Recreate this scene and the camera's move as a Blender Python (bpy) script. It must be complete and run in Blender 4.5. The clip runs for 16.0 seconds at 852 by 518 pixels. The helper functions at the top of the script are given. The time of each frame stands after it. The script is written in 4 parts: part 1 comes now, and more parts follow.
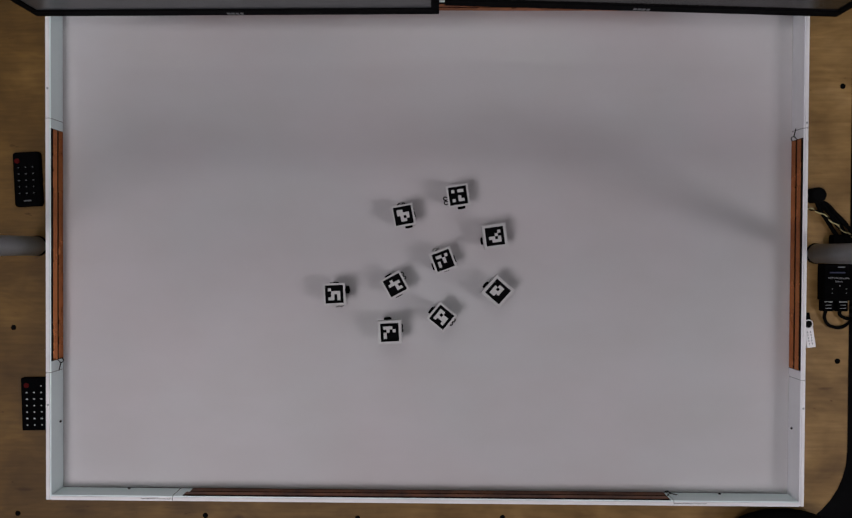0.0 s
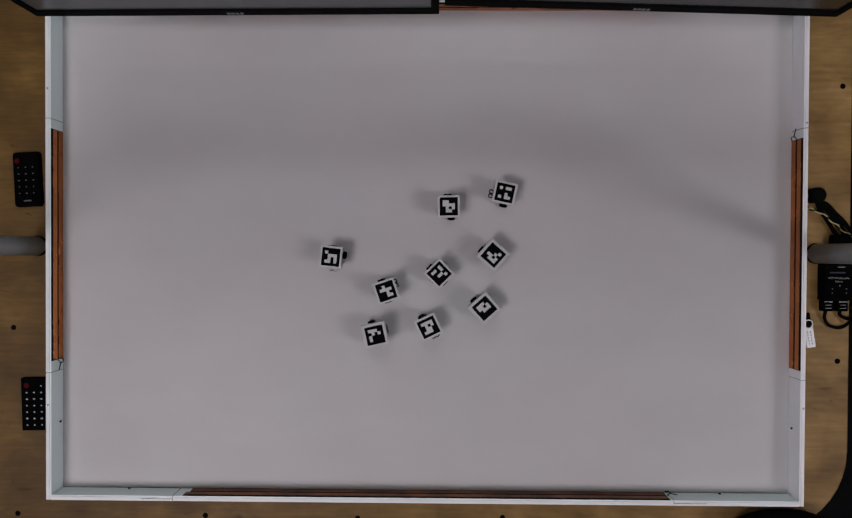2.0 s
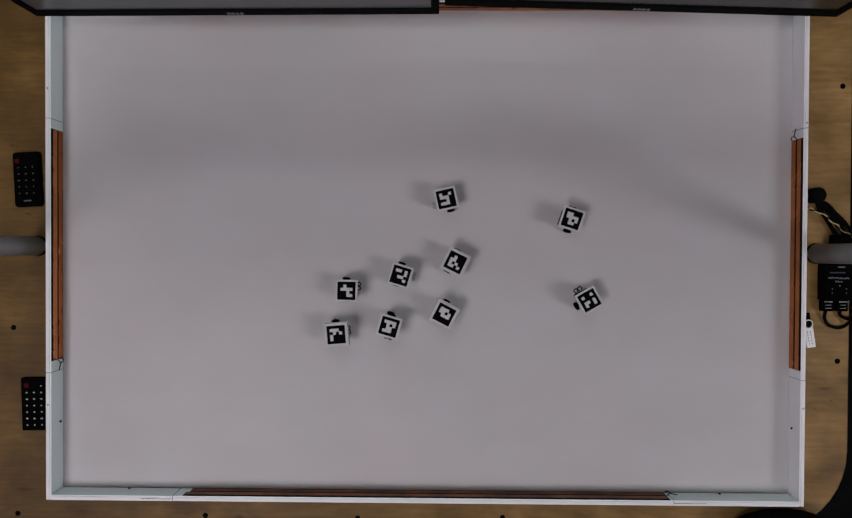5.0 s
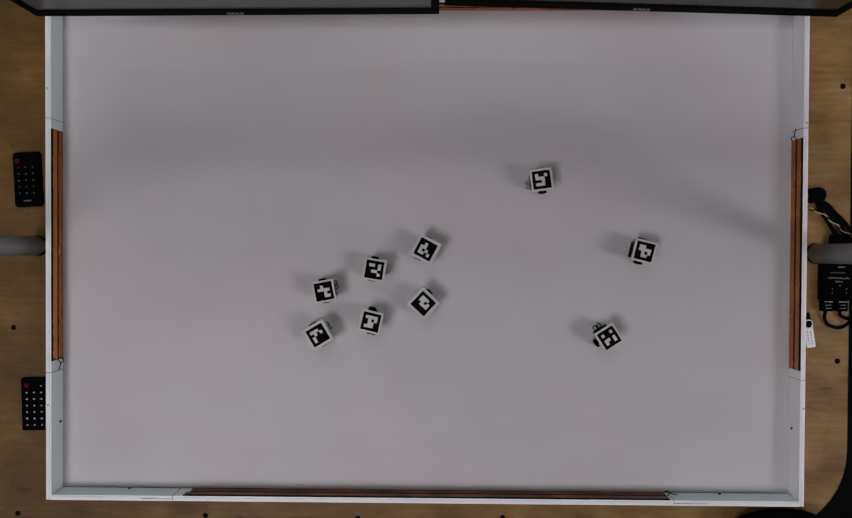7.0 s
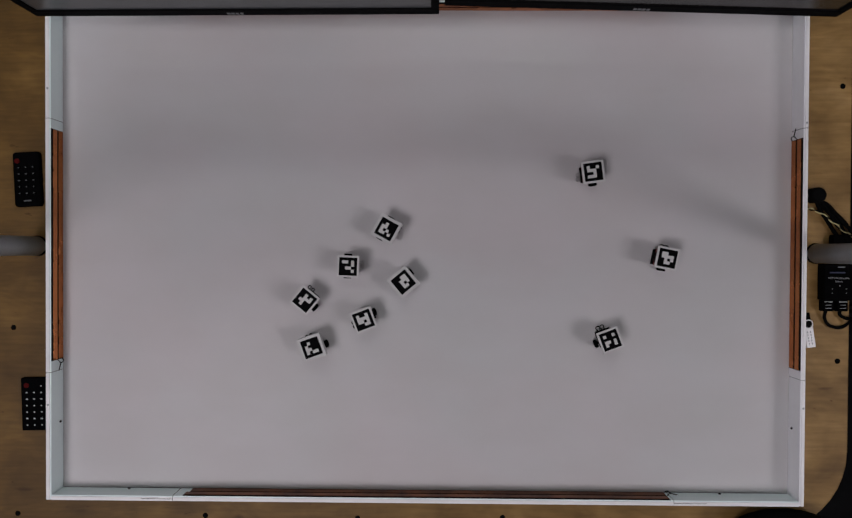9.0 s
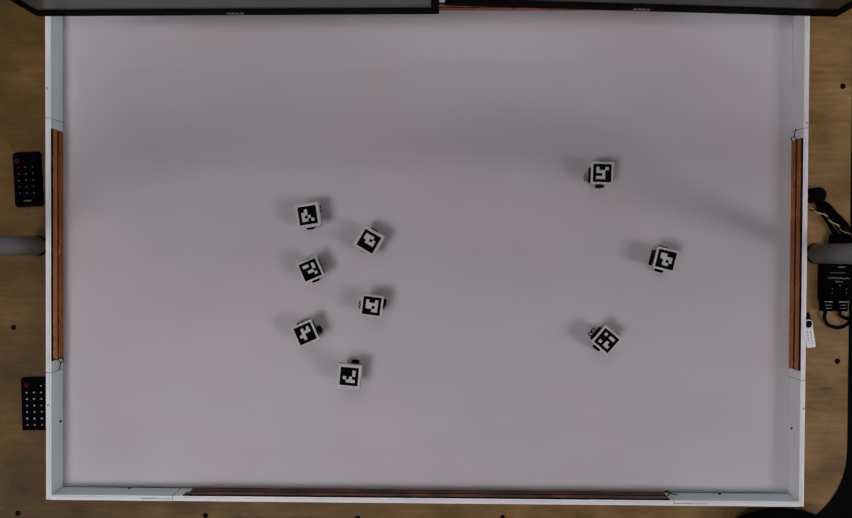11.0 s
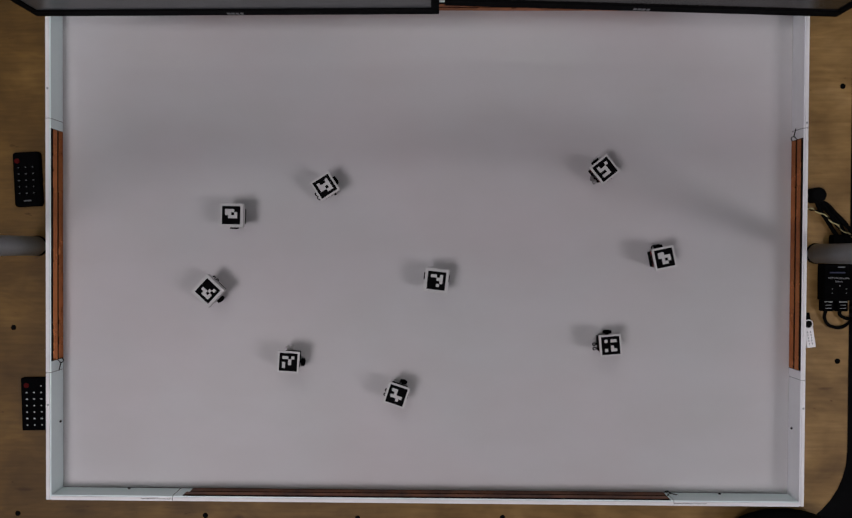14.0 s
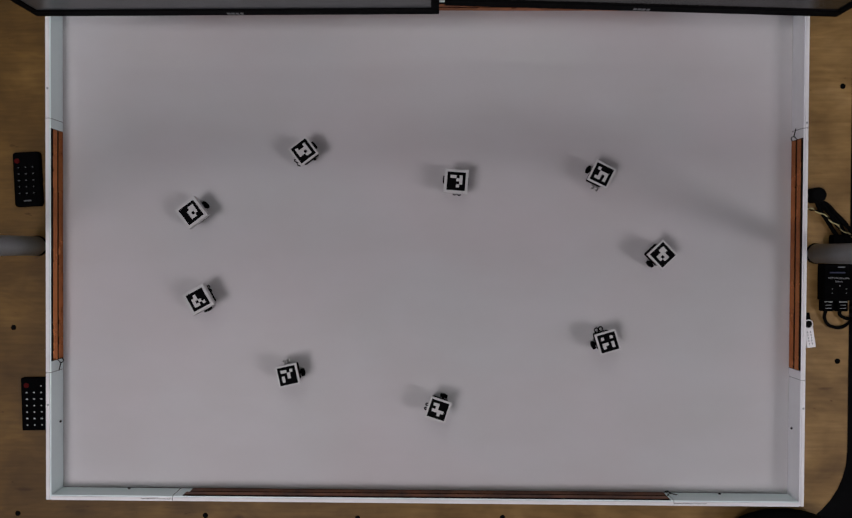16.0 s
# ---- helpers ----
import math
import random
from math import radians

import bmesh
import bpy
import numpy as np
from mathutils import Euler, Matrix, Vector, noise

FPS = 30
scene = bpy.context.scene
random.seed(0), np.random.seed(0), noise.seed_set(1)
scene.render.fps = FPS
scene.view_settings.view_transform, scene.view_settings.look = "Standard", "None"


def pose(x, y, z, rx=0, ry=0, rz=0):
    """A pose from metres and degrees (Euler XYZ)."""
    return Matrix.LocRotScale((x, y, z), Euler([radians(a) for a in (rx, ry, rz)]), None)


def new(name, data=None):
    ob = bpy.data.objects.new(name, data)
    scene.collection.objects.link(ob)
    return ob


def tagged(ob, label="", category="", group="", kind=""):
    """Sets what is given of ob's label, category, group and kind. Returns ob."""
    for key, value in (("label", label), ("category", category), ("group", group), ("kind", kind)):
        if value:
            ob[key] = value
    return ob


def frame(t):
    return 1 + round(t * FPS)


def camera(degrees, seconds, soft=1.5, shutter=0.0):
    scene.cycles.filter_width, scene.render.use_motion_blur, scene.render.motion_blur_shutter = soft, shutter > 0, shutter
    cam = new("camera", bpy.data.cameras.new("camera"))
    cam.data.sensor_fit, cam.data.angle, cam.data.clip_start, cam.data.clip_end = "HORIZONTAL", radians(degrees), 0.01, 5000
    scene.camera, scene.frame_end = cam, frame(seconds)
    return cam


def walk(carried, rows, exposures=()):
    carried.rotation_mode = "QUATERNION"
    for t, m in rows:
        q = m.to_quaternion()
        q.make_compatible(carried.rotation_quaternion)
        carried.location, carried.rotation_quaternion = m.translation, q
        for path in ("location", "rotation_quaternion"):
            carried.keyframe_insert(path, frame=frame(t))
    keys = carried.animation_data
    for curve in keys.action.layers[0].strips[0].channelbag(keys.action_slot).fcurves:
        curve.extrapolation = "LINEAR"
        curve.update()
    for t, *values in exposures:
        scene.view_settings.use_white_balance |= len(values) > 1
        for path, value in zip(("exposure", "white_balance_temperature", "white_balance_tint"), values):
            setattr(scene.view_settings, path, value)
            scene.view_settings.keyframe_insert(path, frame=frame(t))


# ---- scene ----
FOV = 2 * math.degrees(math.atan(784 / 1178))
cam = camera(FOV, 16.0, soft=1.3)
EYE = pose(0, 0, 1.05, -0.7, 0.6, 0.3)
walk(cam, [(0.0, EYE), (16.0, EYE)], [(0.0, 0.0), (16.0, 0.0)])

# ---- world and light ----
world = bpy.data.worlds.new("room_air")
scene.world = world
world.use_nodes = True
world.node_tree.nodes["Background"].inputs[0].default_value = (0.9, 0.95, 1.0, 1)
world.node_tree.nodes["Background"].inputs[1].default_value = 0.01

# Ceiling panels: place, turn, size, watts, colour.
LAMPS = [
    ((-1.70, -1.35, 4.20), 0.0, (1.5, 1.5), 60.5, (1.0, 0.94, 1.01)),
    ((4.24, -1.48, 4.20), -22.3, (3.2, 0.9), 71.0, (1.0, 0.94, 1.01)),
    ((-0.50, 1.72, 4.20), 0.0, (3.2, 0.3), 5.5, (0.90, 1.0, 1.03)),
    # Added fill: a wide unseen panel that spreads the north light further south.
    ((-0.60, 3.70, 4.20), 0.0, (3.2, 1.9), 10.5, (0.88, 1.0, 1.03)),
]


# ---- materials ----
def material(name, colour, rough=0.5, metal=0.0, vary=0.12, scale=8.0, fine=120.0, bump=0.05, spec=0.5, stretch=None, dark=None, coat=0.0, emit=0.0):
    """Colour with two scales of variation and a fine relief."""
    m = bpy.data.materials.new(name)
    m.use_nodes = True
    nt = m.node_tree
    n, l = nt.nodes, nt.links
    b = n["Principled BSDF"]
    b.inputs["Roughness"].default_value = rough
    b.inputs["Metallic"].default_value = metal
    b.inputs["Specular IOR Level"].default_value = spec
    b.inputs["Coat Weight"].default_value = coat
    tc = n.new("ShaderNodeTexCoord")
    mp = n.new("ShaderNodeMapping")
    l.new(tc.outputs["Object"], mp.inputs[0])
    if stretch:
        mp.inputs["Scale"].default_value = stretch
    big, small = n.new("ShaderNodeTexNoise"), n.new("ShaderNodeTexNoise")
    big.inputs["Scale"].default_value, big.inputs["Detail"].default_value = scale, 4
    small.inputs["Scale"].default_value, small.inputs["Detail"].default_value = fine, 3
    l.new(mp.outputs[0], big.inputs["Vector"])
    l.new(mp.outputs[0], small.inputs["Vector"])
    add = n.new("ShaderNodeMath")
    add.operation = "MULTIPLY_ADD"
    add.inputs[1].default_value = 0.35
    l.new(small.outputs["Fac"], add.inputs[0])
    l.new(big.outputs["Fac"], add.inputs[2])
    ramp = n.new("ShaderNodeValToRGB")
    low = dark or tuple(c * (1 - vary) for c in colour)
    high = tuple(min(1.0, c * (1 + vary)) for c in colour) if not dark else colour
    ramp.color_ramp.elements[0].position, ramp.color_ramp.elements[1].position = 0.45, 0.9
    ramp.color_ramp.elements[0].color = (*low, 1)
    ramp.color_ramp.elements[1].color = (*high, 1)
    l.new(add.outputs[0], ramp.inputs[0])
    l.new(ramp.outputs[0], b.inputs["Base Color"])
    if bump:
        bp = n.new("ShaderNodeBump")
        bp.inputs["Strength"].default_value, bp.inputs["Distance"].default_value = bump, 0.001
        l.new(small.outputs["Fac"], bp.inputs["Height"])
        l.new(bp.outputs[0], b.inputs["Normal"])
    rr = n.new("ShaderNodeMapRange")
    rr.inputs[3].default_value, rr.inputs[4].default_value = max(0.02, rough - 0.06), min(1, rough + 0.08)
    l.new(big.outputs["Fac"], rr.inputs[0])
    l.new(rr.outputs[0], b.inputs["Roughness"])
    if emit:
        b.inputs["Emission Color"].default_value = (*colour, 1)
        b.inputs["Emission Strength"].default_value = emit
    return m


def plywood(name):
    """Rotary-cut birch: wavy contour grain, fine fibres, warm blotches and a few brown flecks."""
    m = bpy.data.materials.new(name)
    m.use_nodes = True
    n, l = m.node_tree.nodes, m.node_tree.links
    b = n["Principled BSDF"]
    b.inputs["Roughness"].default_value = 0.55
    b.inputs["Specular IOR Level"].default_value = 0.3
    tc = n.new("ShaderNodeTexCoord")

    def noisy(scale, detail, stretch, distort=0.0):
        mp, t = n.new("ShaderNodeMapping"), n.new("ShaderNodeTexNoise")
        mp.inputs["Scale"].default_value = stretch
        t.inputs["Scale"].default_value, t.inputs["Detail"].default_value, t.inputs["Distortion"].default_value = scale, detail, distort
        l.new(tc.outputs["Object"], mp.inputs[0])
        l.new(mp.outputs[0], t.inputs["Vector"])
        return t.outputs["Fac"]

    def ramp(fac, stops):
        r = n.new("ShaderNodeValToRGB")
        r.color_ramp.elements[0].position, r.color_ramp.elements[0].color = stops[0][0], (*stops[0][1], 1)
        r.color_ramp.elements[1].position, r.color_ramp.elements[1].color = stops[-1][0], (*stops[-1][1], 1)
        for at, c in stops[1:-1]:
            r.color_ramp.elements.new(at).color = (*c, 1)
        l.new(fac, r.inputs[0])
        return r.outputs[0]

    def times(a, c):
        x = n.new("ShaderNodeMix")
        x.data_type, x.blend_type = "RGBA", "MULTIPLY"
        x.inputs[0].default_value = 1.0
        l.new(a, x.inputs[6])
        l.new(c, x.inputs[7])
        return x.outputs[2]

    tone = ramp(noisy(7, 3, (1, 1.6, 1), 0.6), ((0.3, (0.165, 0.098, 0.030)), (0.55, (0.255, 0.160, 0.055)), (0.75, (0.345, 0.226, 0.090))))
    rings = noisy(3.2, 2, (0.9, 3.6, 1), 1.2)
    saw = n.new("ShaderNodeMath")
    saw.operation = "PINGPONG"
    saw.inputs[1].default_value = 0.045
    l.new(rings, saw.inputs[0])
    grain = ramp(saw.outputs[0], ((0.0, (0.95, 0.94, 0.92)), (0.022, (1.0, 1.0, 1.0)), (0.045, (1.03, 1.03, 1.02))))
    fibre = ramp(noisy(40, 4, (0.35, 4, 1)), ((0.32, (0.86, 0.84, 0.80)), (0.68, (1.08, 1.08, 1.08))))
    cloud = ramp(noisy(17, 5, (1, 1.5, 1), 0.5), ((0.33, (0.80, 0.78, 0.74)), (0.66, (1.12, 1.11, 1.10))))
    speck = ramp(noisy(60, 2, (0.8, 1.6, 1)), ((0.22, (0.55, 0.45, 0.36)), (0.30, (1, 1, 1))))
    # the tone runs along x from a dark olive to a paler honey
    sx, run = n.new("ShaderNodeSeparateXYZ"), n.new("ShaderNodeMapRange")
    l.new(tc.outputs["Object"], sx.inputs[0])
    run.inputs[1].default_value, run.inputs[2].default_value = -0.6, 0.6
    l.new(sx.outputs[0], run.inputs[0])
    x_tone = ramp(run.outputs[0], ((0.0, (0.61, 0.53, 0.35)), (1.0, (1.20, 1.16, 1.20))))
    fleck = ramp(noisy(16, 1, (0.7, 2.6, 1), 0.4), ((0.18, (0.35, 0.24, 0.16)), (0.27, (1, 1, 1))))
    l.new(times(times(times(times(times(times(tone, grain), fibre), fleck), cloud), speck), x_tone), b.inputs["Base Color"])
    bp = n.new("ShaderNodeBump")
    bp.inputs["Strength"].default_value, bp.inputs["Distance"].default_value = 0.1, 0.001
    l.new(rings, bp.inputs["Height"])
    l.new(bp.outputs[0], b.inputs["Normal"])
    return m


def laminate(name):
    """A used white board: faint pink, grey and green clouds, wipe marks and uneven gloss."""
    m = bpy.data.materials.new(name)
    m.use_nodes = True
    n, l = m.node_tree.nodes, m.node_tree.links
    b = n["Principled BSDF"]
    b.inputs["Specular IOR Level"].default_value = 0.12
    tc = n.new("ShaderNodeTexCoord")

    def noisy(scale, detail, stretch, turn=0.0):
        mp, t = n.new("ShaderNodeMapping"), n.new("ShaderNodeTexNoise")
        mp.inputs["Scale"].default_value, mp.inputs["Rotation"].default_value = stretch, (0, 0, turn)
        t.inputs["Scale"].default_value, t.inputs["Detail"].default_value = scale, detail
        l.new(tc.outputs["Object"], mp.inputs[0])
        l.new(mp.outputs[0], t.inputs["Vector"])
        return t.outputs["Fac"]

    def ramp(fac, low, high, c0, c1):
        r = n.new("ShaderNodeValToRGB")
        r.color_ramp.elements[0].position, r.color_ramp.elements[0].color = low, (*c0, 1)
        r.color_ramp.elements[1].position, r.color_ramp.elements[1].color = high, (*c1, 1)
        l.new(fac, r.inputs[0])
        return r.outputs[0]

    def times(a, c):
        x = n.new("ShaderNodeMix")
        x.data_type, x.blend_type = "RGBA", "MULTIPLY"
        x.inputs[0].default_value = 1.0
        l.new(a, x.inputs[6])
        l.new(c, x.inputs[7])
        return x.outputs[2]

    hue = ramp(noisy(3.0, 3, (1, 1.2, 1)), 0.35, 0.65, (0.590, 0.553, 0.566), (0.566, 0.558, 0.566))
    smudge = ramp(noisy(6.0, 4, (1, 1.6, 1), 0.5), 0.36, 0.62, (0.975, 0.97, 0.965), (1.01, 1.01, 1.015))
    wipe = ramp(noisy(9.0, 3, (0.25, 3.0, 1), 0.12), 0.40, 0.60, (0.996, 0.996, 0.996), (1.003, 1.003, 1.003))
    l.new(times(times(hue, smudge), wipe), b.inputs["Base Color"])
    rr = n.new("ShaderNodeMapRange")
    rr.inputs[3].default_value, rr.inputs[4].default_value = 0.30, 0.44
    l.new(noisy(5.0, 4, (1, 1, 1)), rr.inputs[0])
    l.new(rr.outputs[0], b.inputs["Roughness"])
    return m


BOARD = laminate("white_laminate")
# The east wall has a neutral white; the other three lean to cyan.
WALLE = material("neutral_white_acrylic", (0.92, 0.915, 0.945), 0.45, vary=0.03, scale=5, bump=0.02)
WALLP = material("white_acrylic", (0.87, 0.985, 0.985), 0.40, vary=0.02, scale=5, bump=0.02)
RIM = material("white_edge", (0.92, 0.91, 0.92), 0.4, vary=0.04, scale=14, bump=0.03)
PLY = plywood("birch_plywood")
COPPER = material("copper_tape", (0.72, 0.255, 0.075), 0.26, metal=0.9, scale=11, fine=70, dark=(0.42, 0.135, 0.038), bump=0.06)
# Copper with the south wall's weaker light put into its darker colour.
COPPER_SHADED = material("shaded_copper", (0.34, 0.125, 0.046), 0.40, metal=0.7, scale=18, fine=70, dark=(0.09, 0.030, 0.014), bump=0.06)
SEAM = material("dark_seam", (0.010, 0.009, 0.009), 0.8, bump=0, spec=0.1)
BLACK = material("black_plastic", (0.0018, 0.0018, 0.0021), 0.6, vary=0.25, scale=40, fine=400, spec=0.015)
RUBBER = material("black_rubber", (0.004, 0.004, 0.004), 0.8, vary=0.3, scale=60, fine=300, spec=0.025)
MARK = material("printed_black", (0.003, 0.003, 0.0035), 0.85, vary=0.2, scale=60, fine=300, bump=0.02, spec=0.04)
PAPER = material("matte_white_paper", (0.60, 0.585, 0.585), 0.6, vary=0.04, scale=40, fine=300, bump=0.03)
CAPW = material("white_printed_plastic", (0.56, 0.55, 0.55), 0.5, vary=0.06, scale=40, fine=600, bump=0.08)
PCB = material("red_circuit_board", (0.13, 0.012, 0.011), 0.5, vary=0.2, scale=80, fine=400)
STEEL = material("bright_steel", (0.58, 0.57, 0.56), 0.3, metal=1.0, vary=0.1, scale=60, fine=300)
GREY = material("grey_painted_tube", (0.42, 0.445, 0.46), 0.6, vary=0.1, scale=12, fine=200)
SCREEN_GREY = material("grey_screen_glass", (0.10, 0.106, 0.111), 0.2, vary=0.12, scale=3, fine=30, bump=0, spec=0.6)
SCREEN = material("screen_glass", (0.02, 0.02, 0.018), 0.22, vary=0.08, scale=4, fine=30, bump=0, spec=0.6)
BEZEL = material("black_bezel", (0.004, 0.004, 0.0045), 0.7, vary=0.15, scale=40, fine=300, spec=0.03)
FAINT = material("faint_print", (0.07, 0.075, 0.08), 0.5, bump=0)
LOGO = material("grey_print", (0.22, 0.23, 0.24), 0.4, bump=0)
WHITEINK = material("white_print", (0.62, 0.64, 0.66), 0.5, bump=0)
REDBTN = material("red_button", (0.075, 0.005, 0.005), 0.6, bump=0, spec=0.05)
BLUE = material("blue_print", (0.004, 0.010, 0.055), 0.4, bump=0)
YELLOW = material("yellow_wire", (0.52, 0.46, 0.22), 0.5, bump=0)
PAINT = material("room_paint", (0.22, 0.215, 0.215), 0.8, scale=2, fine=60)
CARPET = material("dark_carpet", (0.005, 0.005, 0.0055), 0.95, spec=0.05, vary=0.3, scale=30, fine=400)
GLOW = material("lamp_diffuser", (1.0, 0.97, 0.95), 0.5, bump=0, emit=1.5)


# ---- mesh helpers ----
def box(bm, x0, x1, y0, y1, z0, z1, bevel=0.0, seg=2):
    got = bmesh.ops.create_cube(bm, size=1.0, matrix=Matrix.LocRotScale(((x0 + x1) / 2, (y0 + y1) / 2, (z0 + z1) / 2), None, (x1 - x0, y1 - y0, z1 - z0)))
    if bevel:
        edges = list({e for v in got["verts"] for e in v.link_edges})
        bmesh.ops.bevel(bm, geom=edges, offset=bevel, segments=seg, affect="EDGES", profile=0.5)
    return bm


def cyl(bm, m, r, h, seg=24, r2=None, bevel=0.0):
    got = bmesh.ops.create_cone(bm, cap_ends=True, segments=seg, radius1=r, radius2=r if r2 is None else r2, depth=h, matrix=m)
    if bevel:
        rims = [e for e in {e for v in got["verts"] for e in v.link_edges} if any(len(f.verts) > 4 for f in e.link_faces)]
        bmesh.ops.bevel(bm, geom=rims, offset=bevel, segments=2, affect="EDGES", profile=0.5)
    return bm


def sweep(bm, points, r, seg=10, steps=6, start=0.0, twist=None):
    """A round tube along a smooth line through the points."""
    ps = [Vector(p) for p in points]
    ps = [2 * ps[0] - ps[1]] + ps + [2 * ps[-1] - ps[-2]]
    line = []
    for i in range(1, len(ps) - 2):
        for k in range(steps):
            t = k / steps
            a, b, c, d = ps[i - 1:i + 3]
            line.append(0.5 * ((2 * b) + (c - a) * t + (2 * a - 5 * b + 4 * c - d) * t * t + (3 * b - a - 3 * c + d) * t ** 3))
    line.append(ps[-2])
    rings = []
    for i, p in enumerate(line):
        way = (line[min(i + 1, len(line) - 1)] - line[max(i - 1, 0)]).normalized()
        side = way.cross(Vector((0.12, 0.05, 1))).normalized()
        up = side.cross(way)
        if twist:
            a = twist[1] * i + start
            p = p + (side * math.cos(a) + up * math.sin(a)) * twist[0]
        rings.append([bm.verts.new(p + (side * math.cos(2 * math.pi * k / seg) + up * math.sin(2 * math.pi * k / seg)) * r) for k in range(seg)])
    for a, b in zip(rings, rings[1:]):
        for k in range(seg):
            bm.faces.new((a[k], a[(k + 1) % seg], b[(k + 1) % seg], b[k]))
    bm.faces.new(rings[0][::-1])
    bm.faces.new(rings[-1])
    return bm


def mesh_of(name, bm, mat, smooth=False):
    me = bpy.data.meshes.new(name)
    bmesh.ops.recalc_face_normals(bm, faces=bm.faces)
    bm.to_mesh(me)
    bm.free()
    me.materials.append(mat)
    if smooth:
        for p in me.polygons:
            p.use_smooth = len(p.vertices) <= 4
    return me


def part(name, bm, mat, parent, label="", smooth=False):
    ob = new(name, mesh_of(name, bm, mat, smooth))
    ob.parent = parent
    if label:
        tagged(ob, label)
    return ob


def thing(name, m, label, category, group="", kind=""):
    ob = new(name)
    ob.empty_display_size = 0.02
    ob.matrix_basis = m
    return tagged(ob, label, category, group, kind)


def round_slab(bm, w, l, r, z0, z1, bevel):
    """A slab about the origin with round corners and soft upper edges."""
    pts = []
    for cx, cy, a0 in ((w / 2 - r, l / 2 - r, 0), (r - w / 2, l / 2 - r, 90), (r - w / 2, r - l / 2, 180), (w / 2 - r, r - l / 2, 270)):
        pts += [(cx + r * math.cos(radians(a0 + a)), cy + r * math.sin(radians(a0 + a))) for a in range(0, 91, 15)]
    face = bm.faces.new([bm.verts.new((x, y, z0)) for x, y in pts])
    got = bmesh.ops.extrude_face_region(bm, geom=[face])
    top = [v for v in got["geom"] if isinstance(v, bmesh.types.BMVert)]
    bmesh.ops.translate(bm, verts=top, vec=(0, 0, z1 - z0))
    rim = [e for e in bm.edges if all(v in top for v in e.verts)]
    bmesh.ops.bevel(bm, geom=rim, offset=bevel, segments=3, affect="EDGES", profile=0.5)
    return bm


def B():
    return bmesh.new()


# ---- the room ----
TABLE_Z = -0.012


def room():
    def slab(name, x0, x1, y0, y1, z0, z1, mat, label, category):
        ob = new(name, mesh_of(name, box(B(), x0, x1, y0, y1, z0, z1), mat))
        tagged(ob, label, category, kind="structure")
    slab("floor", -6.5, 6.5, -6.5, 6.5, -0.85, -0.75, CARPET, "dark carpeted room floor under the table", "floor")
    slab("ceiling", -6.5, 6.5, -6.5, 6.5, 4.3, 4.4, PAINT, "pale painted ceiling above the table", "ceiling")
    slab("wall_north", -6.5, 6.5, 6.5, 6.6, -0.75, 4.3, PAINT, "pale painted room wall behind the monitors", "wall")
    slab("wall_south", -6.5, 6.5, -6.6, -6.5, -0.75, 4.3, PAINT, "pale painted room wall", "wall")
    slab("wall_west", -6.6, -6.5, -6.5, 6.5, -0.75, 4.3, PAINT, "pale painted room wall", "wall")
    slab("wall_east", 6.5, 6.6, -6.5, 6.5, -0.75, 4.3, PAINT, "pale painted room wall", "wall")


def ceiling_light(place, turn, size, watts, colour):
    t = thing("ceiling_light", pose(*place, 0, 0, turn), "unseen white ceiling light panel with a glowing diffuser", "ceiling light", "ceiling lights")
    w, d = size[0] / 2, size[1] / 2
    bm = B()
    for a in ((-w - 0.03, w + 0.03, d, d + 0.03), (-w - 0.03, w + 0.03, -d - 0.03, -d), (-w - 0.03, -w, -d, d), (w, w + 0.03, -d, d)):
        box(bm, *a, -0.005, 0.08)
    part("frame", bm, RIM, t)
    part("diffuser", box(B(), -w, w, -d, d, 0.03, 0.04), GLOW, t, "glowing white diffuser")
    lamp = bpy.data.lights.new("panel_light", "AREA")
    lamp.shape, lamp.size, lamp.size_y, lamp.energy, lamp.color = "RECTANGLE", size[0], size[1], watts, colour
    ob = new("panel_light", lamp)
    ob.matrix_basis = pose(place[0], place[1], place[2] - 0.01, 0, 0, turn)


room()
for lamp_row in LAMPS:
    ceiling_light(*lamp_row)


